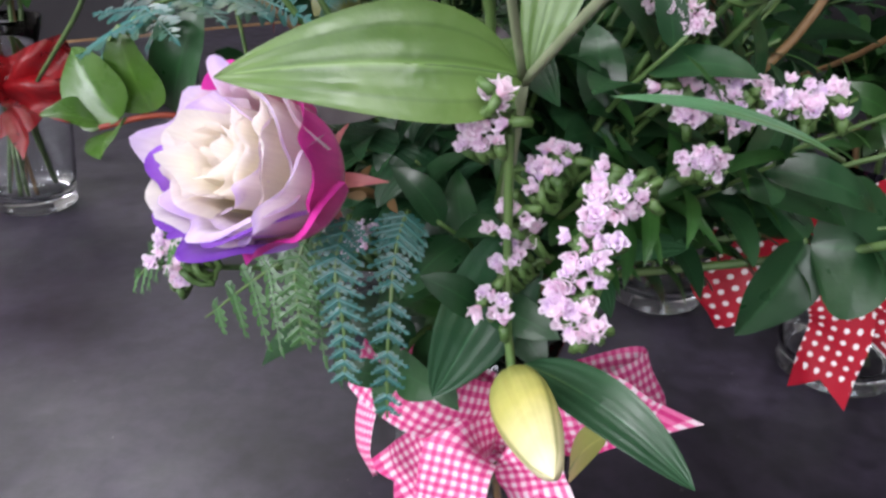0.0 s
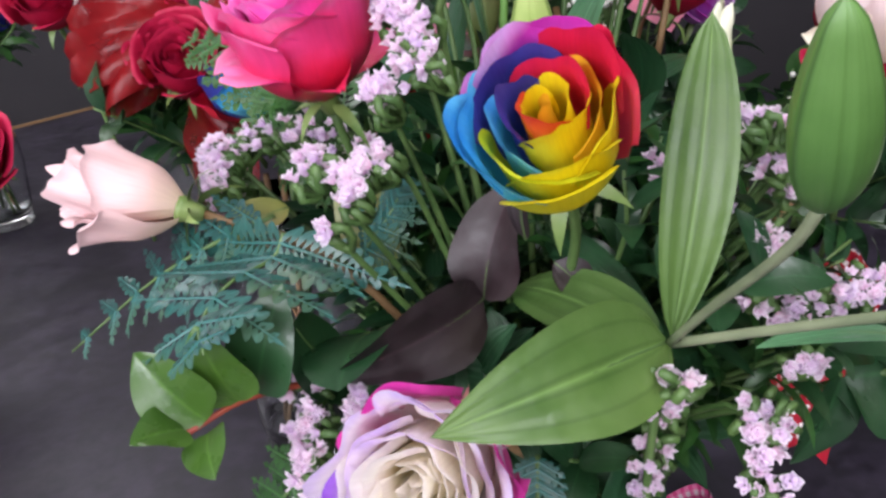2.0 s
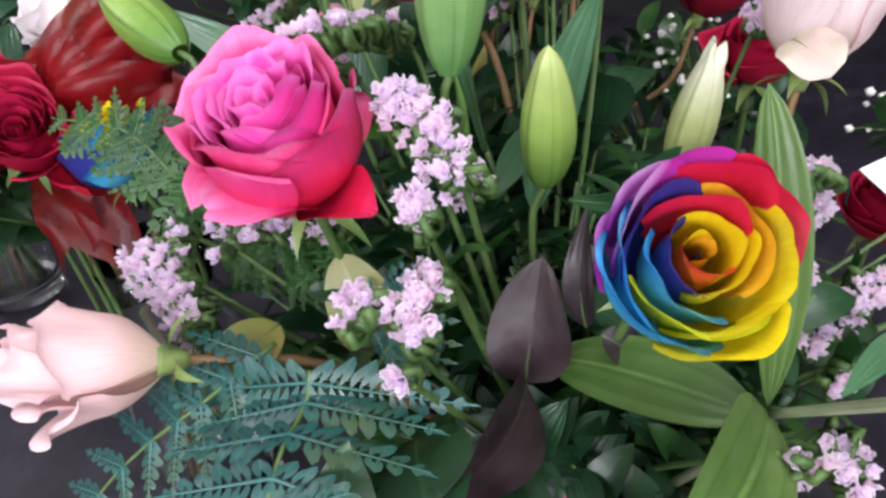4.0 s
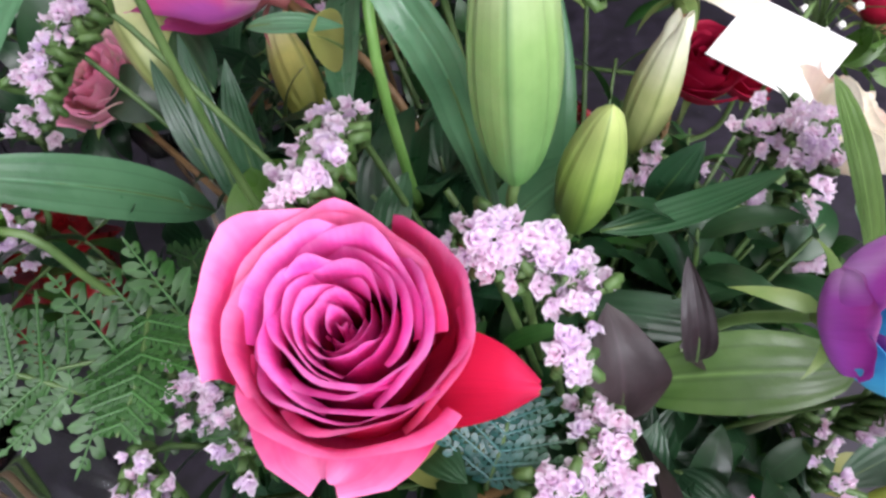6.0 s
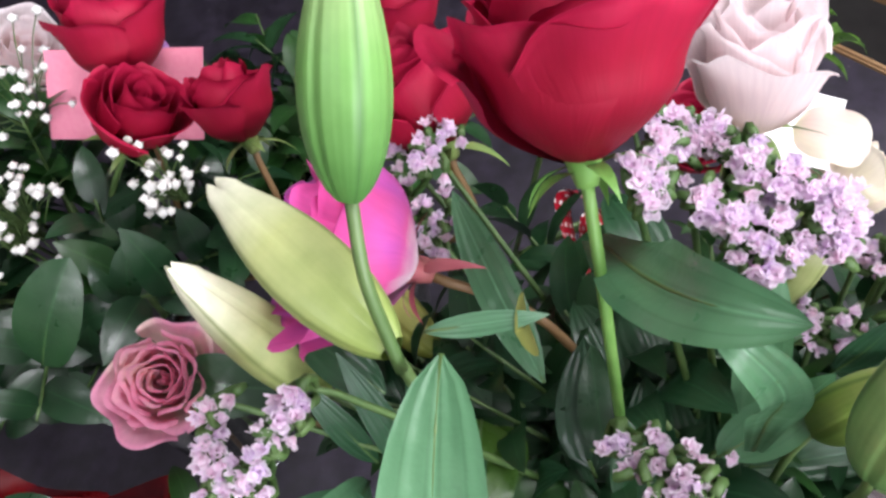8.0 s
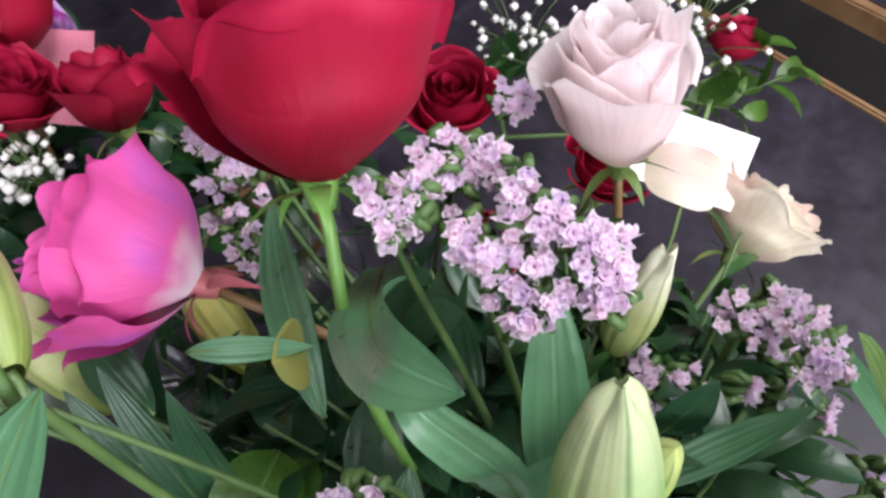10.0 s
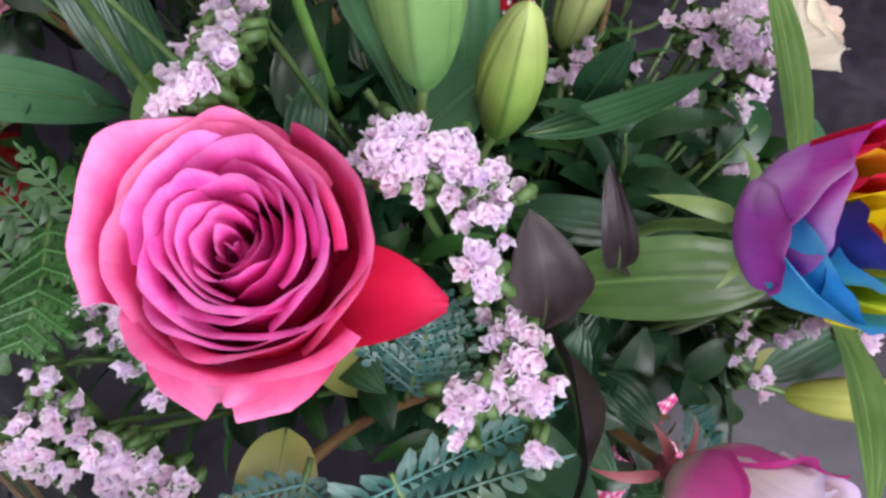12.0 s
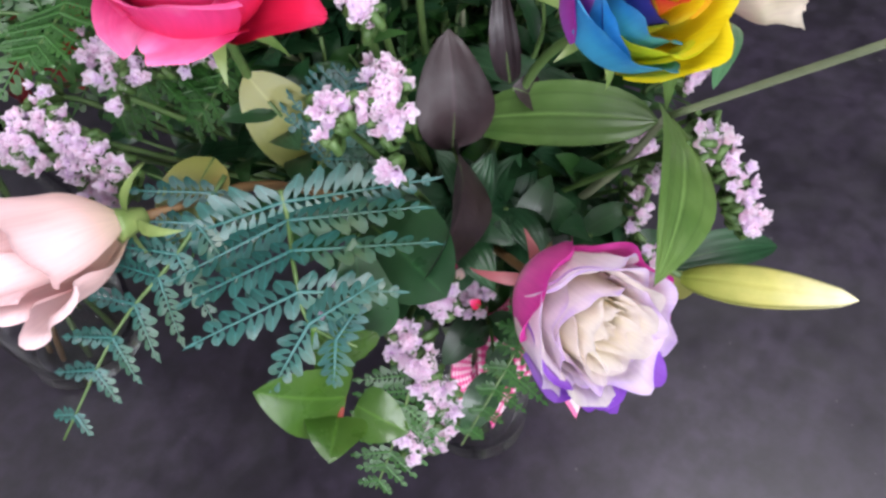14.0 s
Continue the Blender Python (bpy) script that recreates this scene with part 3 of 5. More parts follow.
# florets of statice: crumpled papery cups with frilled rims that all sprigs share
def floret_mesh(seed):
    rr = random.Random(seed)
    seg, verts, uvs = 22, [], []
    rings = [(0.0008, -0.0064, 0.0), (0.0015, -0.0026, 0.15), (0.0030, 0.0002, 0.55), (0.0041, 0.0026, 0.85), (0.0050, 0.0030, 1.0)]
    ph = rr.uniform(0, 6)
    jag = [rr.uniform(-1, 1) for _ in range(seg)]
    for r, z, v in rings:
        for s in range(seg):
            a = 2 * math.pi * s / seg
            lobe = 1 + v * (0.16 * math.cos(5 * a + ph) + 0.14 * math.sin(2 * a + ph) + 0.13 * jag[s])
            zz = z + v * v * (0.0013 * math.sin(5 * a + 2.5 * ph) + 0.0011 * jag[(s * 3) % seg])
            verts.append((r * lobe * math.cos(a), r * lobe * math.sin(a), zz))
            uvs.append((s / seg, v))
    nr = len(rings)
    faces = [(k * seg + s, k * seg + (s + 1) % seg, (k + 1) * seg + (s + 1) % seg, (k + 1) * seg + s) for k in range(nr - 1) for s in range(seg)]
    for k in range(5):   # small inner petals standing in the cup
        a = 2 * math.pi * (k + rr.uniform(-0.25, 0.25)) / 5 + ph
        d, e = V((math.cos(a), math.sin(a), 0)), V((-math.sin(a), math.cos(a), 0))
        b0 = len(verts)
        up = rr.uniform(0.0022, 0.0040)
        for w, q, h in ((0.0003, 0.0004, -0.001), (0.0013, 0.0012, up * 0.6), (0.0015, 0.0024, up), (0.0006, 0.0034, up + rr.uniform(-0.0008, 0.0006))):
            for sg in (-1, 1):
                verts.append(tuple(d * q + e * (w * sg) + V((0, 0, h + 0.0004 * sg * rr.uniform(-1, 1)))))
                uvs.append((0.5, 0.35 + 0.65 * max(0.0, h) / 0.0046))
        for m in range(3):
            faces.append((b0 + 2 * m, b0 + 2 * m + 1, b0 + 2 * m + 3, b0 + 2 * m + 2))
    me = bpy.data.meshes.new("floret")
    me.from_pydata(verts, [], faces)
    me.materials.append(STATICE)
    me.materials.append(STATICE_STEM)
    lay = me.uv_layers.new(name="UVMap")
    for lp in me.loops:
        lay.data[lp.index].uv = uvs[lp.vertex_index]
    for k, pl in enumerate(me.polygons):
        pl.use_smooth = k < 2 * seg
        if k < seg:
            pl.material_index = 1
    return me


FLORETS = [floret_mesh(s) for s in range(6)]
NECK = V((-0.045, 0.06, 0.24))     # where the stems gather above the vase


def statice(path, face, n, root=None, spread=0.008, label="lilac-pink statice sprig with papery florets", size=1.0):
    """A one-sided spray of florets along path, turned towards face."""
    base = V(path[0])
    ob = thing("statice_sprig", base, label, "statice", "statice sprigs")
    face = V(face).normalized()
    c = spline(path, 40) if len(path) > 1 else [base] * 40
    r = V(root) if root is not None else NECK + (base - NECK) * 0.35
    n = int(n * 2.6)
    pv, pf = [], []
    vs, fs = tube([r, base * 0.6 + r * 0.4 - face * 0.012, base - face * 0.016] + [q - face * 0.012 for q in c[10::15]], 0.0017, 0.0009, 14, 6)
    for k in range(n):
        q = c[int((k + 0.5) / n * 39)]
        d = (c[-1] - c[0]).normalized() if len(path) > 1 else V((0, 0, 1))
        sd = face.cross(d).normalized() if abs(face.dot(d)) < 0.95 else face.orthogonal().normalized()
        off = sd * rnd.gauss(0, spread * 0.66) + d * rnd.uniform(-0.003, 0.003) + face * rnd.uniform(-0.004, 0.002)
        if len(path) == 1:
            off = sd * rnd.gauss(0, spread) + face.cross(sd) * rnd.gauss(0, spread) + face * rnd.uniform(-0.003, 0.002)
        p = q + off
        w = (face + 0.85 * V((rnd.uniform(-1, 1), rnd.uniform(-1, 1), rnd.uniform(-1, 1))) + off.normalized() * 0.25).normalized()
        fl = new("floret", FLORETS[k % 6])
        fl.parent = ob
        s = size * rnd.uniform(0.44, 0.70)
        fl.matrix_basis = Matrix.Translation(p - base) @ frame_of(w, rnd.uniform(0, 6)).to_4x4() @ Matrix.Scale(s, 4)
        tube([p - w * 0.003, p - w * 0.009 - face * 0.002, q - face * 0.016], 0.0020, 0.0012, 4, 5, pv, pf)
    link("stem", vs, fs, None, STATICE_STEM, ob, origin=base)
    link("branch", pv, pf, None, STATICE_STEM, ob, origin=base)["kind"] = "stuff"
    return ob


def pinna_mesh(ln, width, pairs, seed):
    """One leaflet of a fern along +x, up is z: oval toothed lobes on both sides, leaning forward."""
    rr = random.Random(seed)
    verts, faces, uvs = [], [], []
    outline = ((-0.20, 0.0), (-0.46, 0.26), (-0.52, 0.50), (-0.40, 0.72), (-0.30, 0.78), (-0.16, 0.95), (0.06, 1.06), (0.20, 0.94), (0.34, 0.88), (0.42, 0.66), (0.47, 0.60), (0.46, 0.34), (0.20, 0.0))
    for k in range(pairs + 1):
        x = ln * (k + 0.3) / (pairs + 1)
        w = 0.5 * width * (1 - (k / (pairs + 1)) ** 1.7) * (0.8 if k == 0 else 1)
        for sgn in (-1, 1):
            b = len(verts)
            lw = min(ln / (pairs + 1) * 1.0, 1.3 * w)
            droop, tilt, lean = rr.uniform(-0.22, -0.04) * w, rr.uniform(-0.10, 0.14) * w, rr.uniform(0.38, 0.56)
            big = rr.uniform(0.9, 1.08)
            verts.append((x + lean * w * 0.5, sgn * w * 0.5, 0.0006 + 0.06 * w + droop * 0.25 + tilt * 0.5))
            uvs.append((0.5, 0.5))
            for px, py in outline:
                verts.append((x + lw * px * big + lean * w * py * big, sgn * w * py * big, 0.0006 + droop * py * py + tilt * py + 0.10 * w * abs(px)))
                uvs.append((0.5 + 0.45 * px, py))
            for q in range(len(outline) - 1):
                tri = (b, b + 1 + q, b + 2 + q)
                faces.append(tri[::-1] if sgn > 0 else tri)
    b = len(verts)   # pointed end
    for p in ((ln * 0.90, -0.0012, 0), (ln * 0.90, 0.0012, 0), (ln * 1.06, 0, -0.001)):
        verts.append(p)
        uvs.append((0.5, 0.9))
    faces.append((b, b + 2, b + 1))
    b = len(verts)   # midrib
    for x, r in ((0, 0.0007), (ln, 0.0003)):
        for y, z in ((-1, 0), (0, 1.3), (1, 0)):
            verts.append((x, r * y, 0.0006 + r * z))
            uvs.append((0.5, 0.2))
    faces += [(b, b + 3, b + 4, b + 1), (b + 1, b + 4, b + 5, b + 2)]
    return verts, faces, uvs


def fern(path, normal, longest, pairs, mat, label, width=0.016, lobes=8, sweep=0.45, sides=(1, 1), low=0.25, root=None):
    """A fern frond: rachis along path, leaflets on both sides."""
    base = V(path[0])
    ob = thing("fern_frond", base, label, "fern", "fern fronds")
    c = spline(path, 40)
    vs, fs = tube(([V(root)] if root is not None else []) + [V(q) for q in path], 0.0012, 0.0005, 16, 5)
    link("rachis", vs, fs, None, STEM, ob, origin=base)
    nrm = V(normal).normalized()
    for k in range(pairs):
        f = (k + 0.5) / pairs
        ln = longest * (1 - f) ** 0.75 * (0.75 + 0.25 * min(1, f / 0.12)) + 0.006
        i = min(38, int((0.04 + 0.95 * f) * 39))
        d = (c[i + 1] - c[i]).normalized()
        up = (nrm - nrm.dot(d) * d).normalized()
        for s, on in zip((1, -1), sides):
            if not on:
                continue
            lat = d.cross(up) * s
            x = (lat + d * (sweep + 0.2 * f) + up * rnd.uniform(-0.18, 0.08)).normalized()
            z = (up + 0.25 * lat * rnd.uniform(-1, 1)).normalized()
            y = z.cross(x).normalized()
            z = x.cross(y)
            l2 = ln * rnd.uniform(0.88, 1.08) * on
            v, fa, uv = pinna_mesh(l2, width * (0.55 + 0.45 * (1 - f)), max(3, int(lobes * (l2 / longest) ** 0.7)), k)
            m = Matrix((x, y, z)).transposed()
            link("leaflet", [c[i] + m @ V(p) for p in v], fa, uv, mat, ob, origin=c[i])
    return ob


def foliage(base, tip, n, leaf_len, leaf_w, mat, label, name="greenery_sprig", stem_mat=None, seed=0):
    """A sprig with alternate leaves."""
    rr = random.Random(seed)
    ob = thing(name, base, label, "greenery", "greenery sprigs")
    b, t = V(base), V(tip)
    bend = V((rr.uniform(-1, 1), rr.uniform(-1, 1), rr.uniform(-0.5, 1))) * (t - b).length * 0.12
    pts = [b, (b + t) / 2 + bend, t]
    stem_part(pts, 0.0016, 0.0008, ob, stem_mat or STEM, n=10)
    c = spline(pts, 30)
    d = (t - b).normalized()
    for k in range(n):
        q = c[int((0.2 + 0.8 * (k + 0.5) / n) * 29)]
        a = k * 2.4 + rr.uniform(-0.5, 0.5)
        o = frame_of(d, a) @ V((1, 0, 0.7))
        o.normalize()
        up = (d + V((0, 0, 0.6)) + 0.4 * V((rr.uniform(-1, 1), rr.uniform(-1, 1), 0))).normalized()
        ll = leaf_len * rr.uniform(0.7, 1.15)
        leaf_part("leaf", q, q + o * ll, leaf_w * ll / leaf_len, up, mat, ob, arch=0.08, hook=0.15, p=0.55, q=0.75, nu=5, nv=9)
    return ob


def ribbon_strip(path, width, normal, mat, parent, name="ribbon_tail", twist=0.0, per=0.0, notch=0.0, wave=0.0):
    """A strip of ribbon along path; UV: u across, v in stripes' lengths along."""
    c = spline(path, 28)
    verts, uvs = [], []
    run = 0.0
    n0 = V(normal).normalized()
    for k, q in enumerate(c):
        d = (c[min(k + 1, 27)] - c[max(k - 1, 0)]).normalized()
        nn = (n0 - n0.dot(d) * d).normalized()
        nn = Matrix.Rotation(twist * k / 27, 3, d) @ nn
        s = d.cross(nn)
        if k:
            run += (q - c[k - 1]).length
        for i in range(7):
            u = i / 6 - 0.5
            cut = notch * width * abs(u) * 2 if k == 27 else 0.0
            verts.append(q + s * (u * width) + d * cut + nn * (wave * width * math.sin(6 * u + k * 0.5) + 0.08 * width * (1 - 4 * u * u)))
            uvs.append((u + 0.5, run / (per or width / 7)))
    return link(name, verts, grid_faces(7, 28), uvs, mat, parent, origin=path[0])


def bow(knot, normal, side, width, size, mat, label, tails, per=0.0, loops=2, name="ribbon_bow"):
    ob = thing(name, knot, label, "ribbon bow")
    k, nn, sd = V(knot), V(normal).normalized(), V(side).normalized()
    up = nn.cross(sd)
    for j in range(loops):
        for s in (-1, 1):
            d = (sd * s + up * (0.40 - 0.8 * j / max(1, loops - 1)) + nn * 0.12 * j).normalized()
            o = d.cross(nn)
            pts = [k, k + d * size * 0.5 + nn * size * 0.35, k + d * size + nn * size * 0.12, k + d * size * 0.92 - nn * size * 0.05, k + d * size * 0.45 - nn * size * 0.08, k]
            ribbon_strip(pts, width, nn + d * 0.2, mat, ob, "loop", per=per, wave=0.05 if per else 0.20)
    for tl in tails:
        ribbon_strip([k] + [V(q) for q in tl], width, nn, mat, ob, "ribbon_tail", per=per, notch=0.5, wave=0.04 if per else 0.12, twist=0.5)
    ribbon_strip([k + up * width * 0.4 + nn * 0.004, k + nn * 0.009, k - up * width * 0.4 + nn * 0.004], width * 0.8, nn, mat, ob, "knot", per=per)
    return ob


def vase(place, high, r_foot, r_belly, r_lip, label, stems=9, seed=0):
    """A turned clear glass vase with the cut stems in it."""
    x, y, z = place
    ob = thing("glass_vase", place, label, "vase")
    prof = [(0.0, 0.004), (r_foot * 0.9, 0.002), (r_foot, 0.006), (r_foot * 0.96, 0.014), (r_foot * 1.05, high * 0.15), (r_belly, high * 0.45), (r_belly * 0.97, high * 0.62), (r_lip * 0.8, high * 0.86), (r_lip, high),
            (r_lip - 0.003, high), (r_lip * 0.8 - 0.003, high * 0.86), (r_belly * 0.97 - 0.003, high * 0.62), (r_belly - 0.003, high * 0.45), (r_foot * 1.05 - 0.003, high * 0.15), (r_foot * 0.9, 0.02), (0.0, 0.018)]
    seg, verts = 40, []
    for r, h in prof:
        for s in range(seg):
            a = 2 * math.pi * s / seg
            verts.append((x + max(r, 0.0002) * math.cos(a), y + max(r, 0.0002) * math.sin(a), z + h))
    faces = [(k * seg + s, k * seg + (s + 1) % seg, (k + 1) * seg + (s + 1) % seg, (k + 1) * seg + s) for k in range(len(prof) - 1) for s in range(seg)]
    g = link("glass", verts, faces, None, GLASS, ob, origin=place)
    rr = random.Random(seed)
    for k in range(stems):
        a, b = rr.uniform(0, 6.28), rr.uniform(0, 6.28)
        stem_part([V((x + 0.6 * r_foot * math.cos(a), y + 0.6 * r_foot * math.sin(a), z + 0.022)), V((x, y, z + high * 0.6)) + 0.3 * r_lip * V((math.cos(b), math.sin(b), 0)), V((x + 0.7 * r_lip * math.cos(b), y + 0.7 * r_lip * math.sin(b), z + high * 1.12))], 0.0026, 0.0026, ob, STEM_BROWN if k % 3 == 0 else STEM, "cut_stem", 8)
    return ob


def box(name, x0, x1, y0, y1, z0, z1, mat, parent=None, bevel=0.0, label="", category="", kind=""):
    bm = bmesh.new()
    bmesh.ops.create_cube(bm, size=1.0)
    for v in bm.verts:
        v.co = V((x0 + (v.co.x + 0.5) * (x1 - x0), y0 + (v.co.y + 0.5) * (y1 - y0), z0 + (v.co.z + 0.5) * (z1 - z0)))
    if bevel:
        bmesh.ops.bevel(bm, geom=bm.edges[:], offset=bevel, segments=2, affect="EDGES")
    ob = part(name, bm, mat, parent)
    if label or kind:
        tagged(ob, label, category, "", kind)
    return ob


# ---- the shop room; the table's top is z = 0 ----
FLOOR_Z = -0.75
box("floor", -3.0, 3.2, -2.6, 3.2, FLOOR_Z - 0.1, FLOOR_Z, FLOOR_TILE, kind="structure", label="dark smooth shop floor", category="floor")
box("ceiling", -3.0, 3.2, -2.6, 3.2, 2.05, 2.15, CEILING_PAINT, kind="structure", label="plain pale ceiling", category="ceiling")
box("wall_north", -3.0, 3.2, 3.0, 3.2, FLOOR_Z, 2.05, WALL_PAINT, kind="structure", label="plain painted wall", category="wall")
box("wall_east", 3.0, 3.2, -2.4, 3.0, FLOOR_Z, 2.05, WALL_PAINT, kind="structure", label="plain painted wall", category="wall")
for nm, a in (("wall_south", ((-3.0, -2.75, FLOOR_Z, 2.05), (0.55, 3.2, FLOOR_Z, 2.05), (-2.75, 0.55, FLOOR_Z, 0.85), (-2.75, 0.55, 2.0, 2.05))),):
    for k, (xa, xb, za, zb) in enumerate(a):
        box(nm, xa, xb, -2.6, -2.4, za, zb, WALL_PAINT, kind="structure", label="painted wall round a shop window", category="wall")
for ya, yb, za, zb in ((-2.4, -2.28, FLOOR_Z, 2.05), (-0.22, 3.0, FLOOR_Z, 2.05), (-2.28, -0.22, FLOOR_Z, 0.95), (-2.28, -0.22, 2.0, 2.05)):
    box("wall_west", -3.0, -2.88, ya, yb, za, zb, WALL_PAINT, kind="structure", label="painted wall round a side window", category="wall")

box("wainscot", -2.88, 2.985, 2.97, 2.998, FLOOR_Z, 1.45, DARK_WALL, kind="structure", label="dark panelling added on the wall", category="panelling")
# east panelling runs full height to keep the table's reflections dark
box("wainscot", 2.97, 2.998, -2.38, 1.59, FLOOR_Z, 2.045, DARK_WALL, kind="structure", label="dark panelling added on the wall", category="panelling")
# unseen partition, added so the table's right side reflects something dark
box("added_partition", 1.02, 2.998, 1.60, 1.70, FLOOR_Z, 2.045, DARK_WALL, kind="structure", label="unseen dark partition added to darken the table's reflections", category="wall")
# housings for the two unseen lamps; the second is added for table sheen
for lx, ly in ((0.15, -0.45), (-1.35, 1.80)):
    fixture = thing("ceiling_light", (lx, ly, 2.05), "unseen flat ceiling light over the tables", "ceiling light", "ceiling lights")
    for x0, x1, y0, y1 in ((-0.62, -0.58, -0.32, 0.32), (0.58, 0.62, -0.32, 0.32), (-0.58, 0.58, -0.32, -0.28), (-0.58, 0.58, 0.28, 0.32)):
        box("frame", x0, x1, y0, y1, -0.075, -0.001, FRAME_PAINT, fixture)

EDGE, ALONG, INWARD = V((0.53, -0.316, 0.0)), V((0.8, 0.6, 0.0)), V((-0.6, 0.8, 0.0))


def table_block(name, parent, u0, u1, w0, w1, z0, z1, mat, bevel=0.003):
    """A bevelled block in the table's own directions."""
    b2 = bmesh.new()
    bmesh.ops.create_cube(b2, size=1.0)
    for v in b2.verts:
        p = EDGE + ALONG * (u0 + (v.co.x + 0.5) * (u1 - u0)) + INWARD * (w0 + (v.co.y + 0.5) * (w1 - w0))
        v.co = V((p.x, p.y, z0 + (v.co.z + 0.5) * (z1 - z0))) - parent.location
    bmesh.ops.bevel(b2, geom=b2.edges[:], offset=bevel, segments=2, affect="EDGES")
    part(name, b2, mat, parent)


for label, w0, w1 in (("dark grey laminate display table with wooden edge trim", 0.0, 2.6), ("second dark display table across a narrow gap", -0.80, -0.17)):
    table = thing("display_table", EDGE + INWARD * (w0 + w1) / 2 + V((0, 0, FLOOR_Z)), label, "table", "display tables")
    table_block("tabletop", table, -1.9, 1.5, w0, w1, -0.03, 0.0, TABLE)
    table_block("edge_trim", table, -1.9, 1.5, w0 - 0.012, w0 - 0.001, -0.034, 0.003, WOOD)
    table_block("edge_trim", table, -1.9, 1.5, w1 + 0.001, w1 + 0.020, -0.034, 0.003, WOOD)
    for u in (-1.8, 1.4):
        for w in (w0 + 0.05, w1 - 0.11):
            table_block("leg", table, u, u + 0.06, w, w + 0.06, FLOOR_Z, -0.031, WOOD)

# ---- the bouquet in front: roses ----
GREENS = [LILY_LEAF, LILY_LEAF_COOL, LILY_LEAF_DARK]


def tie_dye(k, n, a):
    f = k / (n - 1)
    if f < 0.62:
        return LAV_IN
    return (LAV_WHITE, LAV_IN, LAV_WHITE, LAV_WHITE)[k % 4]


def rainbow(k, n, a):
    f = k / (n - 1)
    if f < 0.08:
        return DYE["navy"]
    if f < 0.45:
        return DYE[("yellow", "gold", "yellow", "orange")[k % 4]]
    ring = ("blue", "lime", "yellow", "yellow", "gold", "red", "red", "purple", "navy", "navy")
    return DYE[ring[int(a / 6.2832 * 10) % 10]]


def hot(k, n, a):
    return HOT if k < n - 7 else HOT_OUT


rose((-0.116, -0.031, 0.323), (-0.48, -0.76, 0.43), 0.0235, 0.060, tie_dye, "white rose tipped with lavender and magenta dye, facing outward", 0.70, 22, 0.0, (-0.060, 0.035, 0.255), STEM_BROWN, SEPAL_RED, 3, flared=0, ruffle=0.35,
     outer=((15, 1.0, 1.02, 0.95, 0.12, 75, LAV_OUT), (75, 1.05, 1.04, 0.98, 0.10, 70, LAV_OUT), (135, 1.0, 1.02, 0.93, 0.14, 80, LAV_WHITE), (185, 0.95, 1.07, 0.82, 0.20, 100, LAV_PINK),
            (240, 1.0, 1.04, 0.96, 0.12, 80, LAV_WHITE), (290, 1.0, 1.06, 0.80, 0.16, 100, LAV_PINK), (335, 1.0, 1.08, 0.92, 0.10, 70, LAV_WHITE), (50, 0.95, 1.10, 0.84, 0.20, 95, LAV_OUT), (110, 0.9, 1.12, 0.72, 0.24, 100, LAV_PINK)))
rose((-0.0765, -0.0345, 0.4280), (-0.41, -0.60, 0.69), 0.0194, 0.048, rainbow, "rainbow dyed rose in red, yellow, blue and purple", 0.50, 12, 0.0, (-0.060, 0.045, 0.27), STEM, SEPAL, 5, flared=0,
     outer=((150, 0.95, 1.00, 1.02, 0.00, 40, DYE["yellow"]), (225, 0.95, 1.02, 1.05, 0.02, 45, DYE["red"]), (95, 1.0, 1.02, 0.98, 0.04, 45, DYE["yellow"]), (290, 0.95, 1.04, 1.02, 0.02, 45, DYE["purple"]),
            (345, 1.0, 1.06, 0.97, 0.04, 45, DYE["blue"]), (196, 0.85, 1.14, 1.02, 0.10, 55, DYE["red"]), (258, 1.05, 1.16, 1.02, 0.08, 50, DYE["purple"]), (88, 0.85, 1.16, 0.90, 0.18, 70, DYE["yellow"]), (312, 0.70, 1.17, 0.78, 0.06, 55, DYE["purple"]), (18, 1.10, 1.18, 0.95, 0.08, 45, DYE["blue"])))
pink_rose = rose((-0.135, 0.093, 0.431), (-0.28, -0.20, 0.94), 0.0302, 0.056, hot, "large open hot pink rose with layered petals", 0.80, 29, 0.5, (-0.055, 0.065, 0.26), STEM, SEPAL, 8, flared=0)
flat_petal(pink_rose, (-0.136, 0.086, 0.432), (-0.137, 0.040, 0.450), 0.028, (-0.35, -0.25, 0.9), HOT_RED, 3, cup=0.34, curl=0.16, bulge=-0.04, q=0.62)
flat_petal(pink_rose, (-0.139, 0.092, 0.432), (-0.173, 0.080, 0.456), 0.052, (-0.25, -0.25, 0.93), HOT_OUT, 4, cup=0.10, curl=0.24, bulge=0.04, q=0.40)
flat_petal(pink_rose, (-0.134, 0.097, 0.434), (-0.108, 0.122, 0.462), 0.048, (-0.25, -0.25, 0.93), HOT_OUT, 5, cup=0.15, curl=0.12, bulge=-0.10)
rose((-0.204, 0.096, 0.386), (-0.90, 0.24, 0.30), 0.0205, 0.056, one(PALE), "small pale pink rose bud leaning outward", 0.75, 12, 0.0, (-0.075, 0.06, 0.27), STEM_BROWN, SEPAL, 11, ruffle=0.5)
rose((-0.006, 0.128, 0.536), (0.60, 0.04, 0.80), 0.0315, 0.058, one(RED), "large deep red rose on a bright green stem", 0.95, 22, 0.0, (-0.030, 0.115, 0.28), STEM_FRESH, STEM_FRESH, 4, flared=4, ruffle=0.35)
rose((0.099, 0.039, 0.428), (0.22, 0.00, 0.97), 0.0285, 0.066, one(BLUSH), "blush white rose with flared outer petals", 0.9, 20, 0.8, (-0.02, 0.06, 0.26), STEM_BROWN, SEPAL, 6)
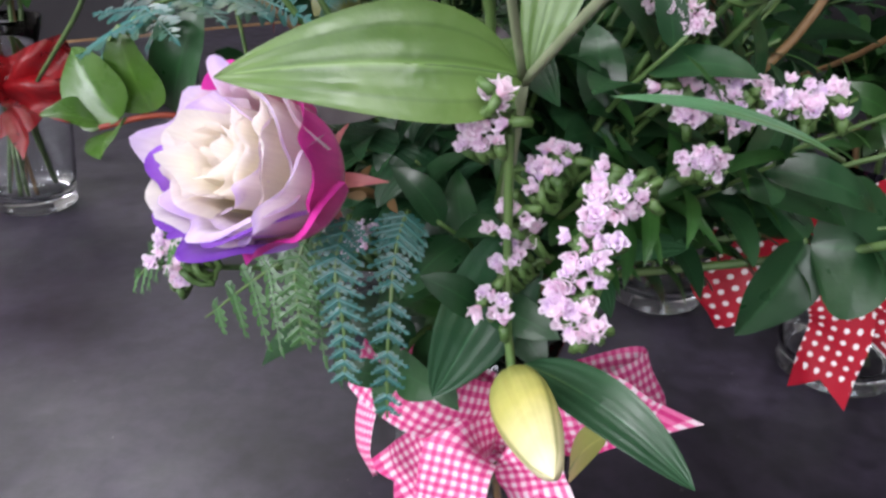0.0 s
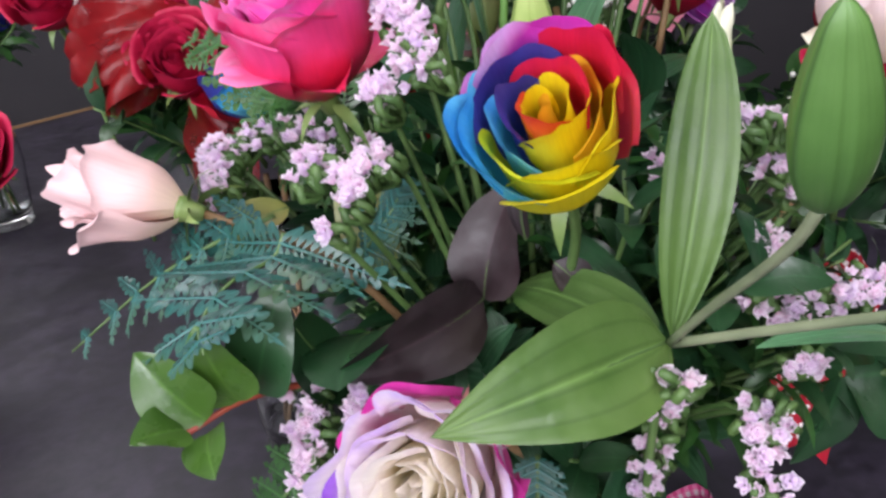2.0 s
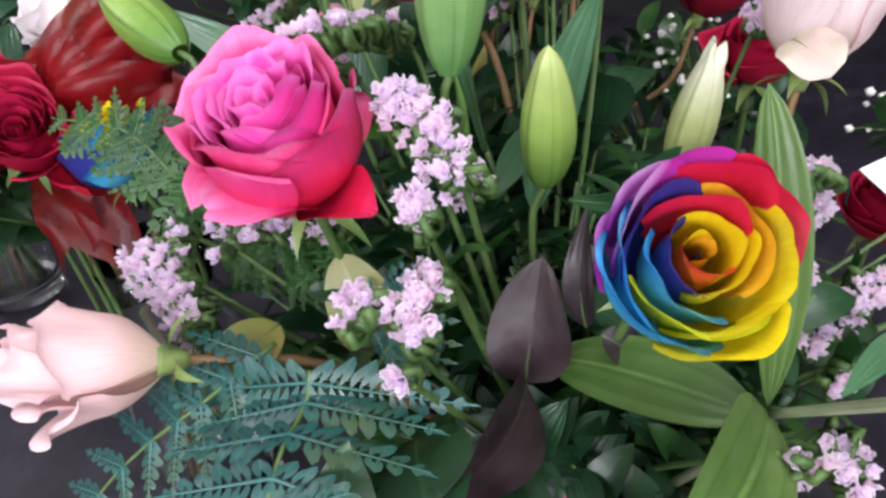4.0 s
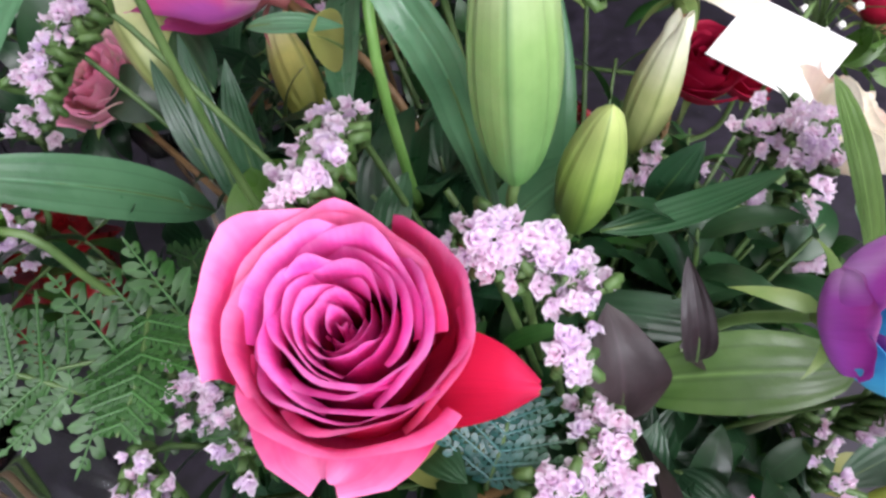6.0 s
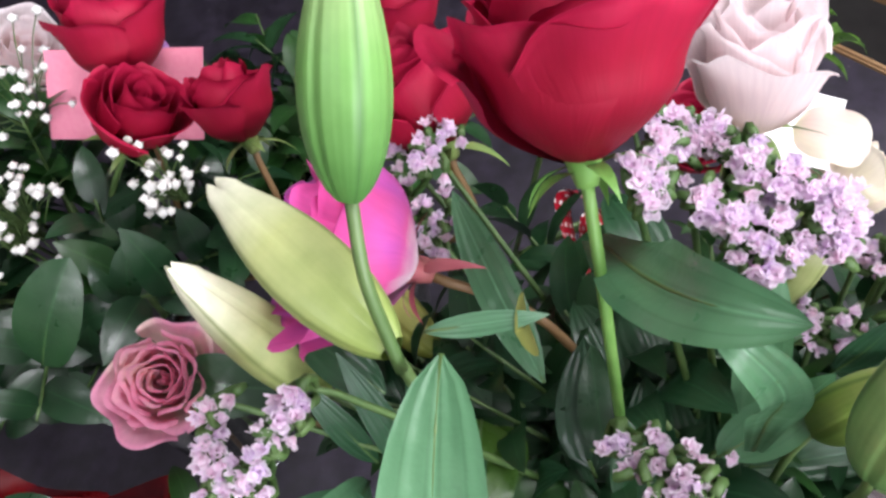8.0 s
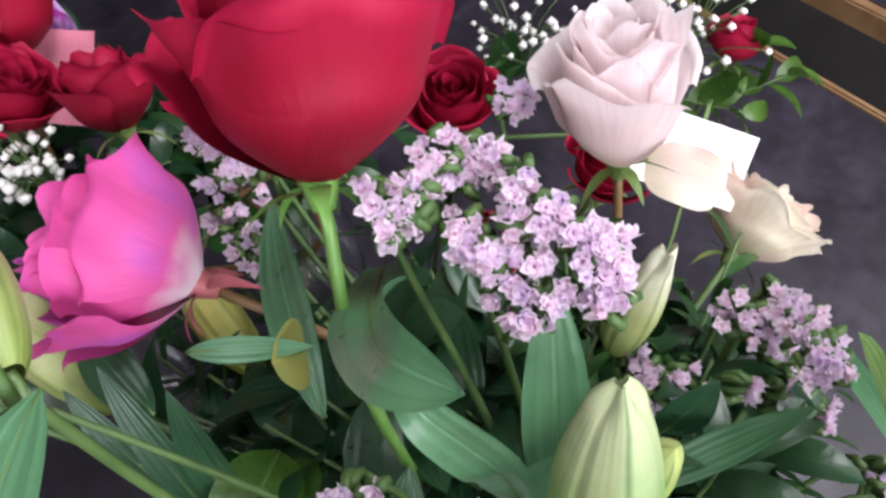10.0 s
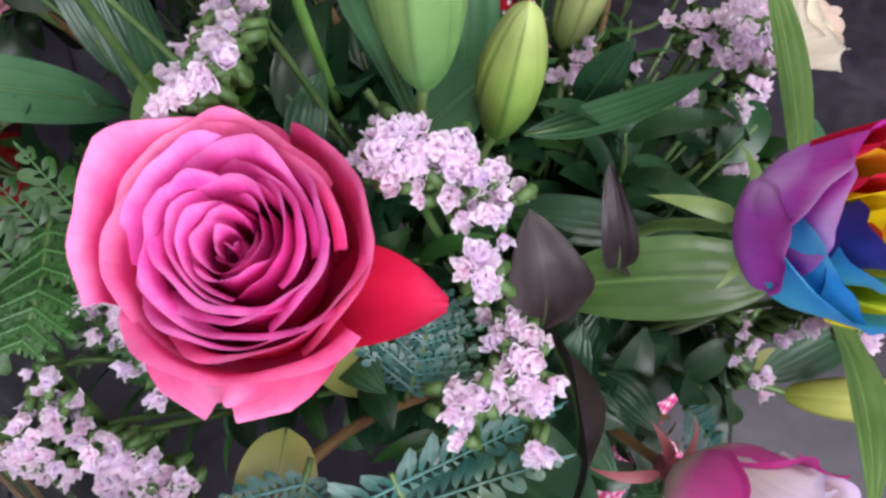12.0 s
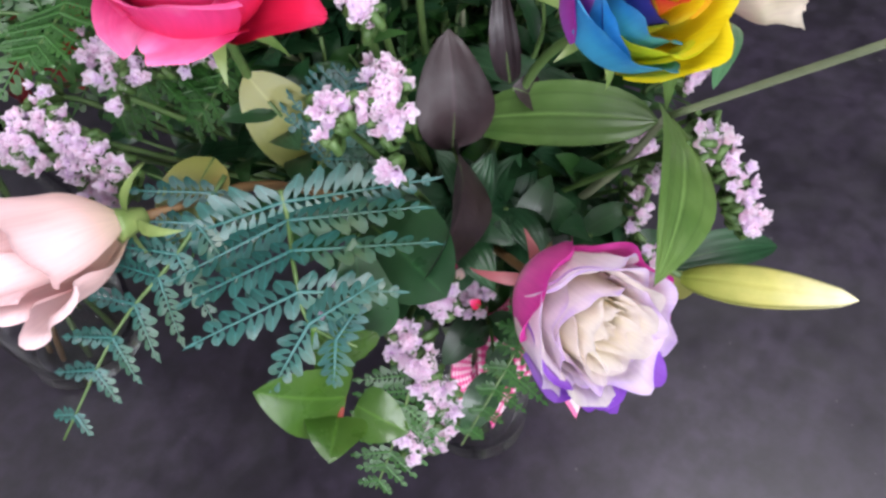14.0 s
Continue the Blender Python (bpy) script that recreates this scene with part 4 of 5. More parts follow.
rose((0.135, -0.030, 0.310), (0.62, -0.60, 0.50), 0.0290, 0.040, one(CREAM), "cream ruffled bloom with faint pink streaks", 1.0, 40, 0.0, (-0.02, 0.05, 0.24), STEM, SEPAL, 9, ruffle=0.95)
rose((0.008, 0.195, 0.472), (0.05, 0.80, 0.55), 0.0330, 0.052, one(MAGENTA), "magenta and lavender rose with a pale foot", 0.7, 24, 0.0, (-0.03, 0.08, 0.27), STEM_BROWN, SEPAL_RED, 12, ruffle=0.7)

thorny = thing("rose_thorns", (-0.098, -0.008, 0.300), "dry orange thorns on the white rose's stem", "thorn")
for bb, tt in (((-0.102, -0.026, 0.322), (-0.098, -0.028, 0.329)), ((-0.100, -0.029, 0.317), (-0.109, -0.033, 0.318)), ((-0.092, -0.020, 0.312), (-0.088, -0.027, 0.308))):
    leaf_part("thorn", bb, tt, 0.004, (-0.3, -0.8, 0.4), STEM_BROWN, thorny, p=0.3, q=1.0, nu=5, nv=7)

# lily buds
lily_bud((-0.045, -0.076, 0.269), (-0.041, -0.152, 0.292), 0.0105, BUD_YELLOW, "closed yellow-green lily bud reaching forward", [(-0.046, -0.05, 0.285), (-0.05, -0.058, 0.36)], STEM)
lily_bud((-0.088, 0.057, 0.476), (-0.082, 0.053, 0.560), 0.0130, BUD_SOFT, "large pale green lily bud, parting at the tip", [(-0.087, 0.06, 0.445), (-0.05, 0.065, 0.27)], STEM, 0.18)
lily_bud((-0.050, 0.052, 0.420), (-0.060, 0.036, 0.483), 0.0112, BUD_LIME, "closed lime green lily bud", [(-0.052, 0.06, 0.39), (-0.045, 0.06, 0.27)])
lily_bud((0.021, 0.046, 0.398), (0.020, 0.028, 0.464), 0.0105, BUD_PALE, "pale lily bud opening at its pointed tip", [(0.0, 0.045, 0.37), (-0.035, 0.06, 0.26)], STEM, 0.5)
lily_bud((-0.012, 0.247, 0.416), (0.003, 0.283, 0.499), 0.0145, BUD_PALE, "pale yellow lily bud with a white tip", [(-0.018, 0.225, 0.395), (-0.035, 0.17, 0.35), (-0.04, 0.09, 0.28)], STEM, 0.2)
lily_bud((-0.073, 0.183, 0.550), (-0.016, 0.236, 0.558), 0.0122, BUD_PALE, "slender green lily bud with a pale tip", [(-0.076, 0.180, 0.53), (-0.067, 0.177, 0.415), (-0.050, 0.14, 0.30)], STEM, 0.25)
lily_bud((-0.056, 0.184, 0.588), (-0.026, 0.174, 0.636), 0.0108, BUD_GREEN, "closed fresh green lily bud on a long stalk", [(-0.068, 0.184, 0.572), (-0.078, 0.181, 0.548)])
lily_bud((-0.134, 0.226, 0.462), (-0.146, 0.304, 0.484), 0.0150, BUD_LIME, "lime green lily bud held level", [(-0.130, 0.216, 0.455), (-0.120, 0.207, 0.41), (-0.09, 0.17, 0.34), (-0.05, 0.10, 0.27)])
lily_bud((-0.067, -0.138, 0.453), (-0.082, -0.152, 0.495), 0.0082, BUD_DARK, "closed dark green lily bud on a grey stalk", [(-0.063, -0.125, 0.437), (-0.055, -0.090, 0.403), (-0.046, -0.055, 0.368)], STEM_GREY)
lily_bud((0.014, 0.200, 0.396), (0.058, 0.242, 0.429), 0.0120, BUD_YELLOW, "yellow lily bud deep among the stems", [(-0.01, 0.15, 0.35), (-0.04, 0.08, 0.28)])

# the lily stalk at the front with its whorl of leaves
stalk = thing("lily_stalk", (-0.046, -0.055, 0.368), "grey-green lily stalk rising from the vase", "stem")
stem_part([(-0.046, -0.055, 0.368), (-0.047, -0.03, 0.32), (-0.045, 0.05, 0.20)], 0.0018, 0.0026, stalk, STEM_GREY, "main_stalk")
stem_part([(-0.046, -0.055, 0.368), (-0.036, -0.096, 0.395), (-0.025, -0.137, 0.421), (-0.010, -0.185, 0.450)], 0.0017, 0.0014, stalk, STEM_GREY, "side_stalk")
leaf_thing((-0.047, -0.056, 0.370), (-0.137, -0.083, 0.374), 0.039, (-0.2, -0.75, 0.55), LILY_LEAF, "broad green lily leaf with parallel veins", stalk=None, arch=0.10, fold=0.12, ripple=0.02, p=0.52, q=0.95, group="lily leaves")
leaf_thing((-0.044, -0.054, 0.370), (-0.018, -0.022, 0.471), 0.025, (-0.18, -0.95, 0.15), LILY_LEAF, "upright lily leaf behind the stalk", arch=0.05, fold=0.1, twist=0.3, p=0.7, q=0.7, group="lily leaves")
leaf_thing((-0.048, -0.052, 0.366), (-0.068, 0.035, 0.350), 0.032, (-0.3, -0.3, 0.9), LILY_LEAF, "ribbed lily leaf under the rainbow rose", arch=0.08, fold=0.1, p=0.55, q=0.7, group="lily leaves")
leaf_thing((-0.038, -0.030, 0.308), (-0.073, -0.059, 0.246), 0.034, (0.15, -0.9, 0.25), LILY_LEAF_DARK, "dark green lily leaf hanging low", arch=0.05, fold=0.12, p=0.6, q=0.8, group="lily leaves")
leaf_thing((-0.039, -0.064, 0.266), (0.013, -0.111, 0.251), 0.022, (0.1, -0.5, 0.85), LILY_LEAF_DARK, "green lily leaf beside the low bud", arch=0.12, fold=0.2, p=0.6, q=0.8, group="lily leaves")

# long lily leaves over the middle
leaf_thing((-0.079, 0.170, 0.555), (-0.171, 0.179, 0.511), 0.0265, (-0.65, 0.1, 0.75), LILY_LEAF_COOL, "long arching lily leaf, pale green", arch=0.10, fold=0.1, p=0.6, q=0.8, hook=0.1, group="lily leaves")
leaf_thing((-0.040, 0.235, 0.380), (-0.133, 0.276, 0.478), 0.026, (-0.5, -0.3, 0.8), LILY_LEAF_COOL, "long lily leaf pointing outward", arch=0.12, fold=0.1, group="lily leaves")
leaf_path([(0.006, 0.124, 0.480), (-0.038, 0.114, 0.516), (-0.062, 0.102, 0.536), (-0.076, 0.083, 0.545)], 0.027, (-0.65, -0.1, 0.75), LILY_LEAF_COOL, "broad lily leaf curling over, blue-green")
leaf_path([(-0.060, 0.078, 0.430), (-0.066, 0.080, 0.470), (-0.073, 0.082, 0.502), (-0.072, 0.094, 0.526), (-0.062, 0.104, 0.530)], 0.016, (-0.75, 0.05, 0.62), LILY_LEAF_COOL, "long lily leaf beside the large bud")
leaf_thing((-0.030, 0.150, 0.440), (0.055, 0.180, 0.463), 0.018, (-0.6, 0.0, 0.8), LILY_LEAF_COOL, "narrow blue-green strap leaf", arch=0.1, fold=0.2, group="lily leaves")
leaf_thing((-0.045, 0.044, 0.414), (-0.026, -0.016, 0.439), 0.013, (-0.4, 0.1, 0.9), LILY_LEAF_DARK, "narrow dark lily leaf", arch=-0.1, fold=0.1, group="lily leaves")
leaf_thing((-0.01, 0.11, 0.40), (0.036, 0.113, 0.335), 0.045, (-0.6, 0.0, 0.8), LILY_LEAF_DARK, "broad dark leaf deep in the bouquet", arch=0.12, fold=0.1, p=0.5, q=0.6, group="lily leaves")
for bb, tt, ww, mm in (
        ((-0.050, 0.205, 0.393), (-0.024, 0.225, 0.470), 0.014, LILY_LEAF_DARK), ((-0.046, 0.197, 0.386), (-0.031, 0.199, 0.465), 0.016, LILY_LEAF_DARK),
        ((-0.041, 0.072, 0.395), (-0.003, 0.068, 0.489), 0.024, LILY_LEAF_COOL), ((0.007, 0.110, 0.349), (0.024, 0.055, 0.401), 0.036, LILY_LEAF_DARK), ((-0.032, 0.211, 0.448), (0.002, 0.251, 0.456), 0.020, LILY_LEAF_DARK),
        ((0.064, -0.052, 0.344), (-0.020, -0.066, 0.367), 0.013, LILY_LEAF_COOL), ((-0.041, 0.225, 0.404), (-0.026, 0.245, 0.457), 0.012, LILY_LEAF_DARK), ((-0.055, 0.231, 0.397), (-0.084, 0.275, 0.439), 0.022, LILY_LEAF_COOL), ((-0.040, 0.067, 0.359), (-0.029, -0.025, 0.352), 0.020, LILY_LEAF_DARK), ((-0.022, 0.190, 0.474), (-0.023, 0.144, 0.478), 0.009, LILY_LEAF_COOL),
        ((-0.052, 0.086, 0.406), (-0.041, 0.047, 0.447), 0.024, LILY_LEAF_COOL), ((-0.038, -0.044, 0.282), (-0.059, 0.026, 0.306), 0.022, LILY_LEAF_DARK), ((-0.018, 0.031, 0.402), (-0.015, 0.013, 0.437), 0.016, LILY_LEAF_DARK)):
    leaf_thing(bb, tt, ww, (-0.5, -0.2, 0.8), mm, "long narrow lily leaf among the stems", arch=0.06, fold=0.12, group="lily leaves")

# dark purple rose leaves
for bb, tt, ww, nn in (((-0.085, 0.028, 0.351), (-0.069, 0.034, 0.400), 0.034, (-0.55, -0.6, 0.5)), ((-0.086, 0.026, 0.352), (-0.154, -0.001, 0.345), 0.034, (0.25, -0.85, 0.30)),
                       ((-0.075, 0.003, 0.388), (-0.069, 0.009, 0.432), 0.012, (-0.7, -0.3, 0.5)), ((-0.060, 0.010, 0.372), (-0.045, 0.000, 0.352), 0.017, (-0.2, -0.5, 0.8))):
    leaf_thing(bb, tt, ww, nn, PURPLE_LEAF, "dark purple-brown rose leaf", "rose_leaf", "leaf", arch=0.12, fold=0.30, p=0.45, q=0.72, ripple=0.055, twist=0.5, hook=0.08, group="purple leaves")

# glossy green leaves low at the edge, on a red stalk
galax = thing("salal_sprig", (-0.162, 0.030, 0.325), "glossy bright green leaves on a red stalk", "greenery")
stem_part([(-0.162, 0.030, 0.325), (-0.19, 0.015, 0.333), (-0.213, 0.004, 0.330)], 0.0016, 0.0012, galax, STEM_RED)
for bb, tt, ww, nn, mm in (((-0.205, 0.006, 0.333), (-0.228, 0.024, 0.358), 0.030, (-0.5, -0.7, 0.5), SALAL), ((-0.192, 0.010, 0.336), (-0.203, 0.014, 0.370), 0.028, (-0.4, -0.8, 0.4), SALAL),
                           ((-0.213, 0.004, 0.332), (-0.231, -0.006, 0.338), 0.023, (-0.4, -0.4, 0.8), SALAL), ((-0.205, 0.002, 0.330), (-0.203, -0.020, 0.325), 0.021, (-0.5, -0.3, 0.8), SALAL), ((-0.185, 0.015, 0.335), (-0.168, 0.018, 0.380), 0.030, (-0.4, -0.8, 0.4), SALAL_DARK)):
    leaf_part("leaf", bb, tt, ww, nn, mm, galax, arch=0.08, fold=0.22, p=0.34, q=0.80, ripple=0.03)
leaf_thing((-0.118, 0.075, 0.350), (-0.125, 0.100, 0.398), 0.032, (-0.6, -0.5, 0.6), OLIVE, "olive yellow-green rose leaf", "rose_leaf", "leaf", arch=0.08, fold=0.15, p=0.5, q=0.6)
leaf_thing((-0.130, 0.045, 0.335), (-0.155, -0.010, 0.345), 0.045, (-0.4, -0.3, 0.85), SALAL_DARK, "broad dark green leaf under the fern", "salal_leaf", "leaf", arch=0.1, fold=0.12, p=0.5, q=0.6)
leaf_thing((-0.159, 0.094, 0.381), (-0.196, 0.089, 0.366), 0.026, (-0.5, -0.4, 0.7), OLIVE, "yellowing leaf beside the pale rose", "rose_leaf", "leaf", arch=0.1, fold=0.15, p=0.5, q=0.6)
for (bb, tt, ww, mm) in (((-0.015, 0.153, 0.463), (-0.029, 0.157, 0.478), 0.024, OLIVE), ((0.030, 0.408, 0.399), (0.062, 0.375, 0.444), 0.036, SALAL_DARK), ((0.004, 0.318, 0.414), (-0.005, 0.271, 0.411), 0.030, SALAL_DARK), ((-0.028, 0.179, 0.407), (-0.078, 0.187, 0.410), 0.034, SALAL), ((-0.027, 0.174, 0.398), (-0.057, 0.171, 0.401), 0.024, SALAL), ((0.017, 0.133, 0.407), (0.015, 0.098, 0.412), 0.045, SALAL_DARK), ((-0.141, 0.035, 0.315), (-0.167, 0.022, 0.359), 0.034, SALAL_DARK), ((-0.018, -0.065, 0.216), (-0.007, -0.075, 0.244), 0.02, OLIVE)):
    leaf_thing(bb, tt, ww, (-0.6, -0.1, 0.7), mm, "rounded glossy green leaf", "salal_leaf", "leaf", arch=0.08, fold=0.12, p=0.45, q=0.55, group="round leaves")

# ferns
fern([(-0.164, 0.054, 0.385), (-0.17, 0.048, 0.377), (-0.189, 0.03, 0.377), (-0.201, 0.016, 0.369), (-0.2, -0.003, 0.367)], (-0.45, -0.35, 0.8), 0.066, 6, FERN, "blue-green leatherleaf fern frond", width=0.025, lobes=8, sweep=0.10)
fern([(-0.166, 0.081, 0.383), (-0.200, 0.080, 0.372), (-0.230, 0.093, 0.352), (-0.269, 0.100, 0.322)], (-0.4, -0.4, 0.8), 0.034, 8, FERN, "drooping fern frond at the bouquet's edge", width=0.014, lobes=6)
fern([(-0.131, 0.065, 0.363), (-0.118, 0.060, 0.382), (-0.107, 0.059, 0.400)], (-0.6, -0.3, 0.75), 0.028, 7, FERN, "small blue-green fern frond", width=0.012, lobes=5)
fern([(-0.111, 0.179, 0.390), (-0.148, 0.205, 0.413), (-0.197, 0.251, 0.435)], (-0.6, -0.2, 0.75), 0.052, 6, FERN_GREEN, "bright green fern frond under the lily leaves", width=0.030, lobes=6)
fern([(-0.157, 0.204, 0.406), (-0.170, 0.228, 0.431), (-0.197, 0.260, 0.438)], (-0.3, -0.6, 0.7), 0.028, 8, FERN_GREEN, "small fern frond beside the pink rose", width=0.011, lobes=6)
fern([(-0.112, 0.154, 0.393), (-0.139, 0.150, 0.385), (-0.158, 0.155, 0.375)], (-0.5, -0.3, 0.8), 0.03, 7, FERN_GREEN, "bright green fern frond", width=0.012, lobes=6)
fern([(-0.120, 0.199, 0.412), (-0.147, 0.184, 0.412), (-0.169, 0.179, 0.408)], (-0.5, -0.3, 0.8), 0.026, 7, FERN_GREEN, "bright green fern frond", width=0.012, lobes=6)
fern([(-0.104, 0.129, 0.385), (-0.126, 0.123, 0.380), (-0.142, 0.127, 0.371)], (-0.5, -0.3, 0.8), 0.024, 6, FERN_GREEN, "short green fern frond", width=0.010, lobes=5)
fern([(-0.110, -0.029, 0.300), (-0.139, -0.026, 0.283), (-0.171, -0.018, 0.254)], (-0.2, -0.8, 0.5), 0.046, 7, FERN_GREEN, "low fern frond hanging over the table", width=0.013, lobes=8, sweep=0.2, sides=(0.35, 1))
fern([(-0.105, -0.041, 0.314), (-0.109, -0.053, 0.299), (-0.106, -0.060, 0.277), (-0.105, -0.066, 0.258)], (-0.2, -0.8, 0.5), 0.0075, 13, FERN, "narrow hanging fern frond over the ribbon", width=0.0062, lobes=2, sweep=0.5)
fern([(-0.084, -0.031, 0.312), (-0.088, -0.041, 0.300), (-0.090, -0.055, 0.269), (-0.090, -0.063, 0.239)], (-0.2, -0.8, 0.5), 0.0075, 16, FERN, "narrow hanging fern frond over the ribbon", width=0.0062, lobes=2, sweep=0.5)
fern([(-0.119, -0.032, 0.309), (-0.126, -0.040, 0.291), (-0.125, -0.046, 0.277), (-0.123, -0.052, 0.264)], (-0.2, -0.8, 0.5), 0.0085, 10, FERN_GREEN, "narrow hanging fern frond beside the ribbon", width=0.0062, lobes=2, sweep=0.5)
fern([(-0.169, -0.000, 0.309), (-0.188, 0.001, 0.284), (-0.209, 0.004, 0.258)], (-0.5, -0.3, 0.8), 0.026, 8, FERN_GREEN, "fern frond drooping to the table", width=0.012, lobes=5)
fern([(-0.080, 0.185, 0.329), (-0.082, 0.214, 0.364), (-0.072, 0.225, 0.390)], (-0.6, -0.1, 0.75), 0.045, 6, FERN_GREEN, "green fern frond in the middle", width=0.024, lobes=5)
fern([(-0.058, 0.073, 0.366), (-0.033, 0.070, 0.362), (-0.002, 0.070, 0.365)], (-0.3, -0.8, 0.4), 0.016, 6, FERN_GREEN, "small rounded green frond", width=0.012, lobes=2)

# statice sprigs
CAM_A, CAM_B, CAM_C = (-0.35, -0.75, 0.5), (-0.55, -0.25, 0.75), (-0.6, 0.0, 0.75)
statice([(-0.056, -0.082, 0.372), (-0.060, -0.066, 0.356), (-0.063, -0.060, 0.346)], CAM_A, 9, spread=0.005)
statice([(-0.046, -0.050, 0.320)], CAM_A, 3, spread=0.004)
statice([(-0.051, -0.061, 0.292)], CAM_A, 3, spread=0.004)
statice([(-0.022, -0.068, 0.343), (-0.026, -0.090, 0.326), (-0.032, -0.098, 0.312), (-0.024, -0.103, 0.303)], CAM_A, 20, spread=0.006)
statice([(-0.006, -0.066, 0.338), (-0.016, -0.078, 0.334)], CAM_A, 6, spread=0.004)
statice([(0.006, -0.030, 0.361), (0.039, -0.035, 0.358), (0.066, -0.033, 0.362)], CAM_A, 24, spread=0.007)
statice([(0.018, -0.051, 0.348), (0.022, -0.050, 0.338)], CAM_A, 7, spread=0.004)
statice([(0.003, -0.006, 0.400), (0.003, -0.008, 0.390)], CAM_A, 5, spread=0.004)
statice([(0.005, -0.026, 0.390), (0.018, -0.028, 0.384)], CAM_A, 6, spread=0.004)
statice([(0.022, -0.020, 0.415), (0.034, -0.020, 0.402)], CAM_A, 12, spread=0.007)
statice([(-0.185, -0.010, 0.276)], CAM_A, 6, spread=0.006)
statice([(-0.166, 0.008, 0.328), (-0.172, -0.006, 0.308), (-0.176, -0.020, 0.280)], CAM_B, 26, spread=0.006)
statice([(-0.146, -0.004, 0.338), (-0.150, 0.000, 0.326)], CAM_B, 8, spread=0.005)
statice([(-0.153, 0.030, 0.422)], CAM_B, 7, spread=0.004)
statice([(-0.124, 0.026, 0.424), (-0.138, 0.020, 0.420), (-0.141, 0.014, 0.412)], CAM_B, 19, spread=0.006)
statice([(-0.150, 0.011, 0.401)], CAM_B, 2, spread=0.002)
statice([(-0.110, 0.061, 0.477), (-0.106, 0.046, 0.464), (-0.104, 0.029, 0.452)], CAM_B, 30, spread=0.0062)
statice([(-0.126, 0.036, 0.448), (-0.122, 0.030, 0.444)], CAM_B, 8, spread=0.004)
statice([(-0.170, 0.176, 0.398), (-0.194, 0.165, 0.392), (-0.198, 0.180, 0.378)], CAM_B, 22, spread=0.008)
statice([(-0.186, 0.135, 0.400), (-0.192, 0.110, 0.390)], CAM_B, 12, spread=0.005)
statice([(-0.141, 0.179, 0.396), (-0.141, 0.176, 0.386)], CAM_B, 6, spread=0.004)
statice([(-0.069, 0.128, 0.476), (-0.094, 0.113, 0.486), (-0.112, 0.107, 0.491), (-0.126, 0.110, 0.490)], CAM_C, 28, spread=0.006)
statice([(-0.098, 0.128, 0.470), (-0.116, 0.138, 0.452)], CAM_C, 10, spread=0.004)
statice([(-0.062, 0.222, 0.508), (-0.081, 0.255, 0.480)], CAM_C, 16, spread=0.006)
statice([(-0.019, 0.112, 0.530), (0.004, 0.102, 0.524), (0.018, 0.087, 0.516), (0.000, 0.072, 0.518)], CAM_C, 40, spread=0.008, label="full lilac statice spray with papery florets")
statice([(-0.004, 0.074, 0.520), (-0.016, 0.054, 0.516), (-0.025, 0.049, 0.502)], CAM_C, 24, spread=0.006, label="full lilac statice spray with papery florets")
statice([(-0.010, 0.092, 0.516), (-0.022, 0.078, 0.508), (-0.030, 0.068, 0.497)], CAM_C, 24, spread=0.007, label="full lilac statice spray with papery florets")
statice([(0.013, 0.037, 0.395), (0.016, 0.034, 0.390)], CAM_C, 5, spread=0.004)
statice([(0.037, -0.003, 0.401)], CAM_C, 5, spread=0.004)
statice([(0.030, -0.015, 0.420), (0.000, -0.024, 0.436), (-0.012, -0.026, 0.430)], CAM_C, 18, spread=0.006)
statice([(-0.031, -0.040, 0.342), (-0.039, -0.049, 0.332)], CAM_B, 7, spread=0.005)
statice([(-0.038, -0.043, 0.310), (-0.051, -0.049, 0.297)], CAM_B, 5, spread=0.004)
for tt in ((-0.142, 0.169, 0.394), (-0.063, 0.093, 0.409), (0.002, 0.022, 0.400), (0.021, -0.010, 0.416), (0.006, 0.034, 0.398), (-0.108, 0.011, 0.280), (0.068, 0.184, 0.481), (0.040, 0.191, 0.459), (-0.109, 0.266, 0.424), (0.055, 0.201, 0.461), (-0.167, 0.031, 0.329)):
    statice([tt], CAM_B, 7, spread=0.006)
for a, b in (((-0.046, 0.270, 0.479), (-0.079, 0.272, 0.452)), ((-0.166, 0.139, 0.410), (-0.111, 0.130, 0.393)), ((-0.190, 0.138, 0.404), (-0.193, 0.126, 0.372)), ((0.079, 0.204, 0.480), (0.073, 0.208, 0.476)), ((0.124, 0.088, 0.441), (0.131, 0.080, 0.445)), ((-0.184, 0.155, 0.388), (-0.186, 0.129, 0.367))):
    statice([a, b], CAM_B, 13, spread=0.006)

# a twisted cream petal and the gift card on its pick
leaf_thing((0.075, 0.030, 0.452), (0.060, 0.002, 0.446), 0.026, (-0.5, -0.2, 0.8), CREAM, "loose cream petal with a green edge", "loose_petal", "petal", arch=0.1, ripple=0.06, p=0.4, q=0.4)


def card(name, corner, ex, ey, mat, label, foot):
    """A folded card, corner and its two edges, held by a pick."""
    ob = thing(name, corner, label, "card")
    c, ex, ey = V(corner), V(ex), V(ey)
    n = ex.cross(ey).normalized() * 0.0009
    vs = [c, c + ex, c + ex + ey, c + ey, c + n, c + ex + n, c + ex + ey + n, c + ey + n]
    link("paper", vs, [(3, 2, 1, 0), (4, 5, 6, 7), (0, 1, 5, 4), (1, 2, 6, 5), (2, 3, 7, 6), (3, 0, 4, 7)], None, mat, ob, origin=corner, smooth=False)
    stem_part([c + ex * 0.5 + ey * 0.3 - n * 2, c + ex * 0.5 - n * 3, V(foot)], 0.0013, 0.0013, ob, STEM, "pick")
    return ob


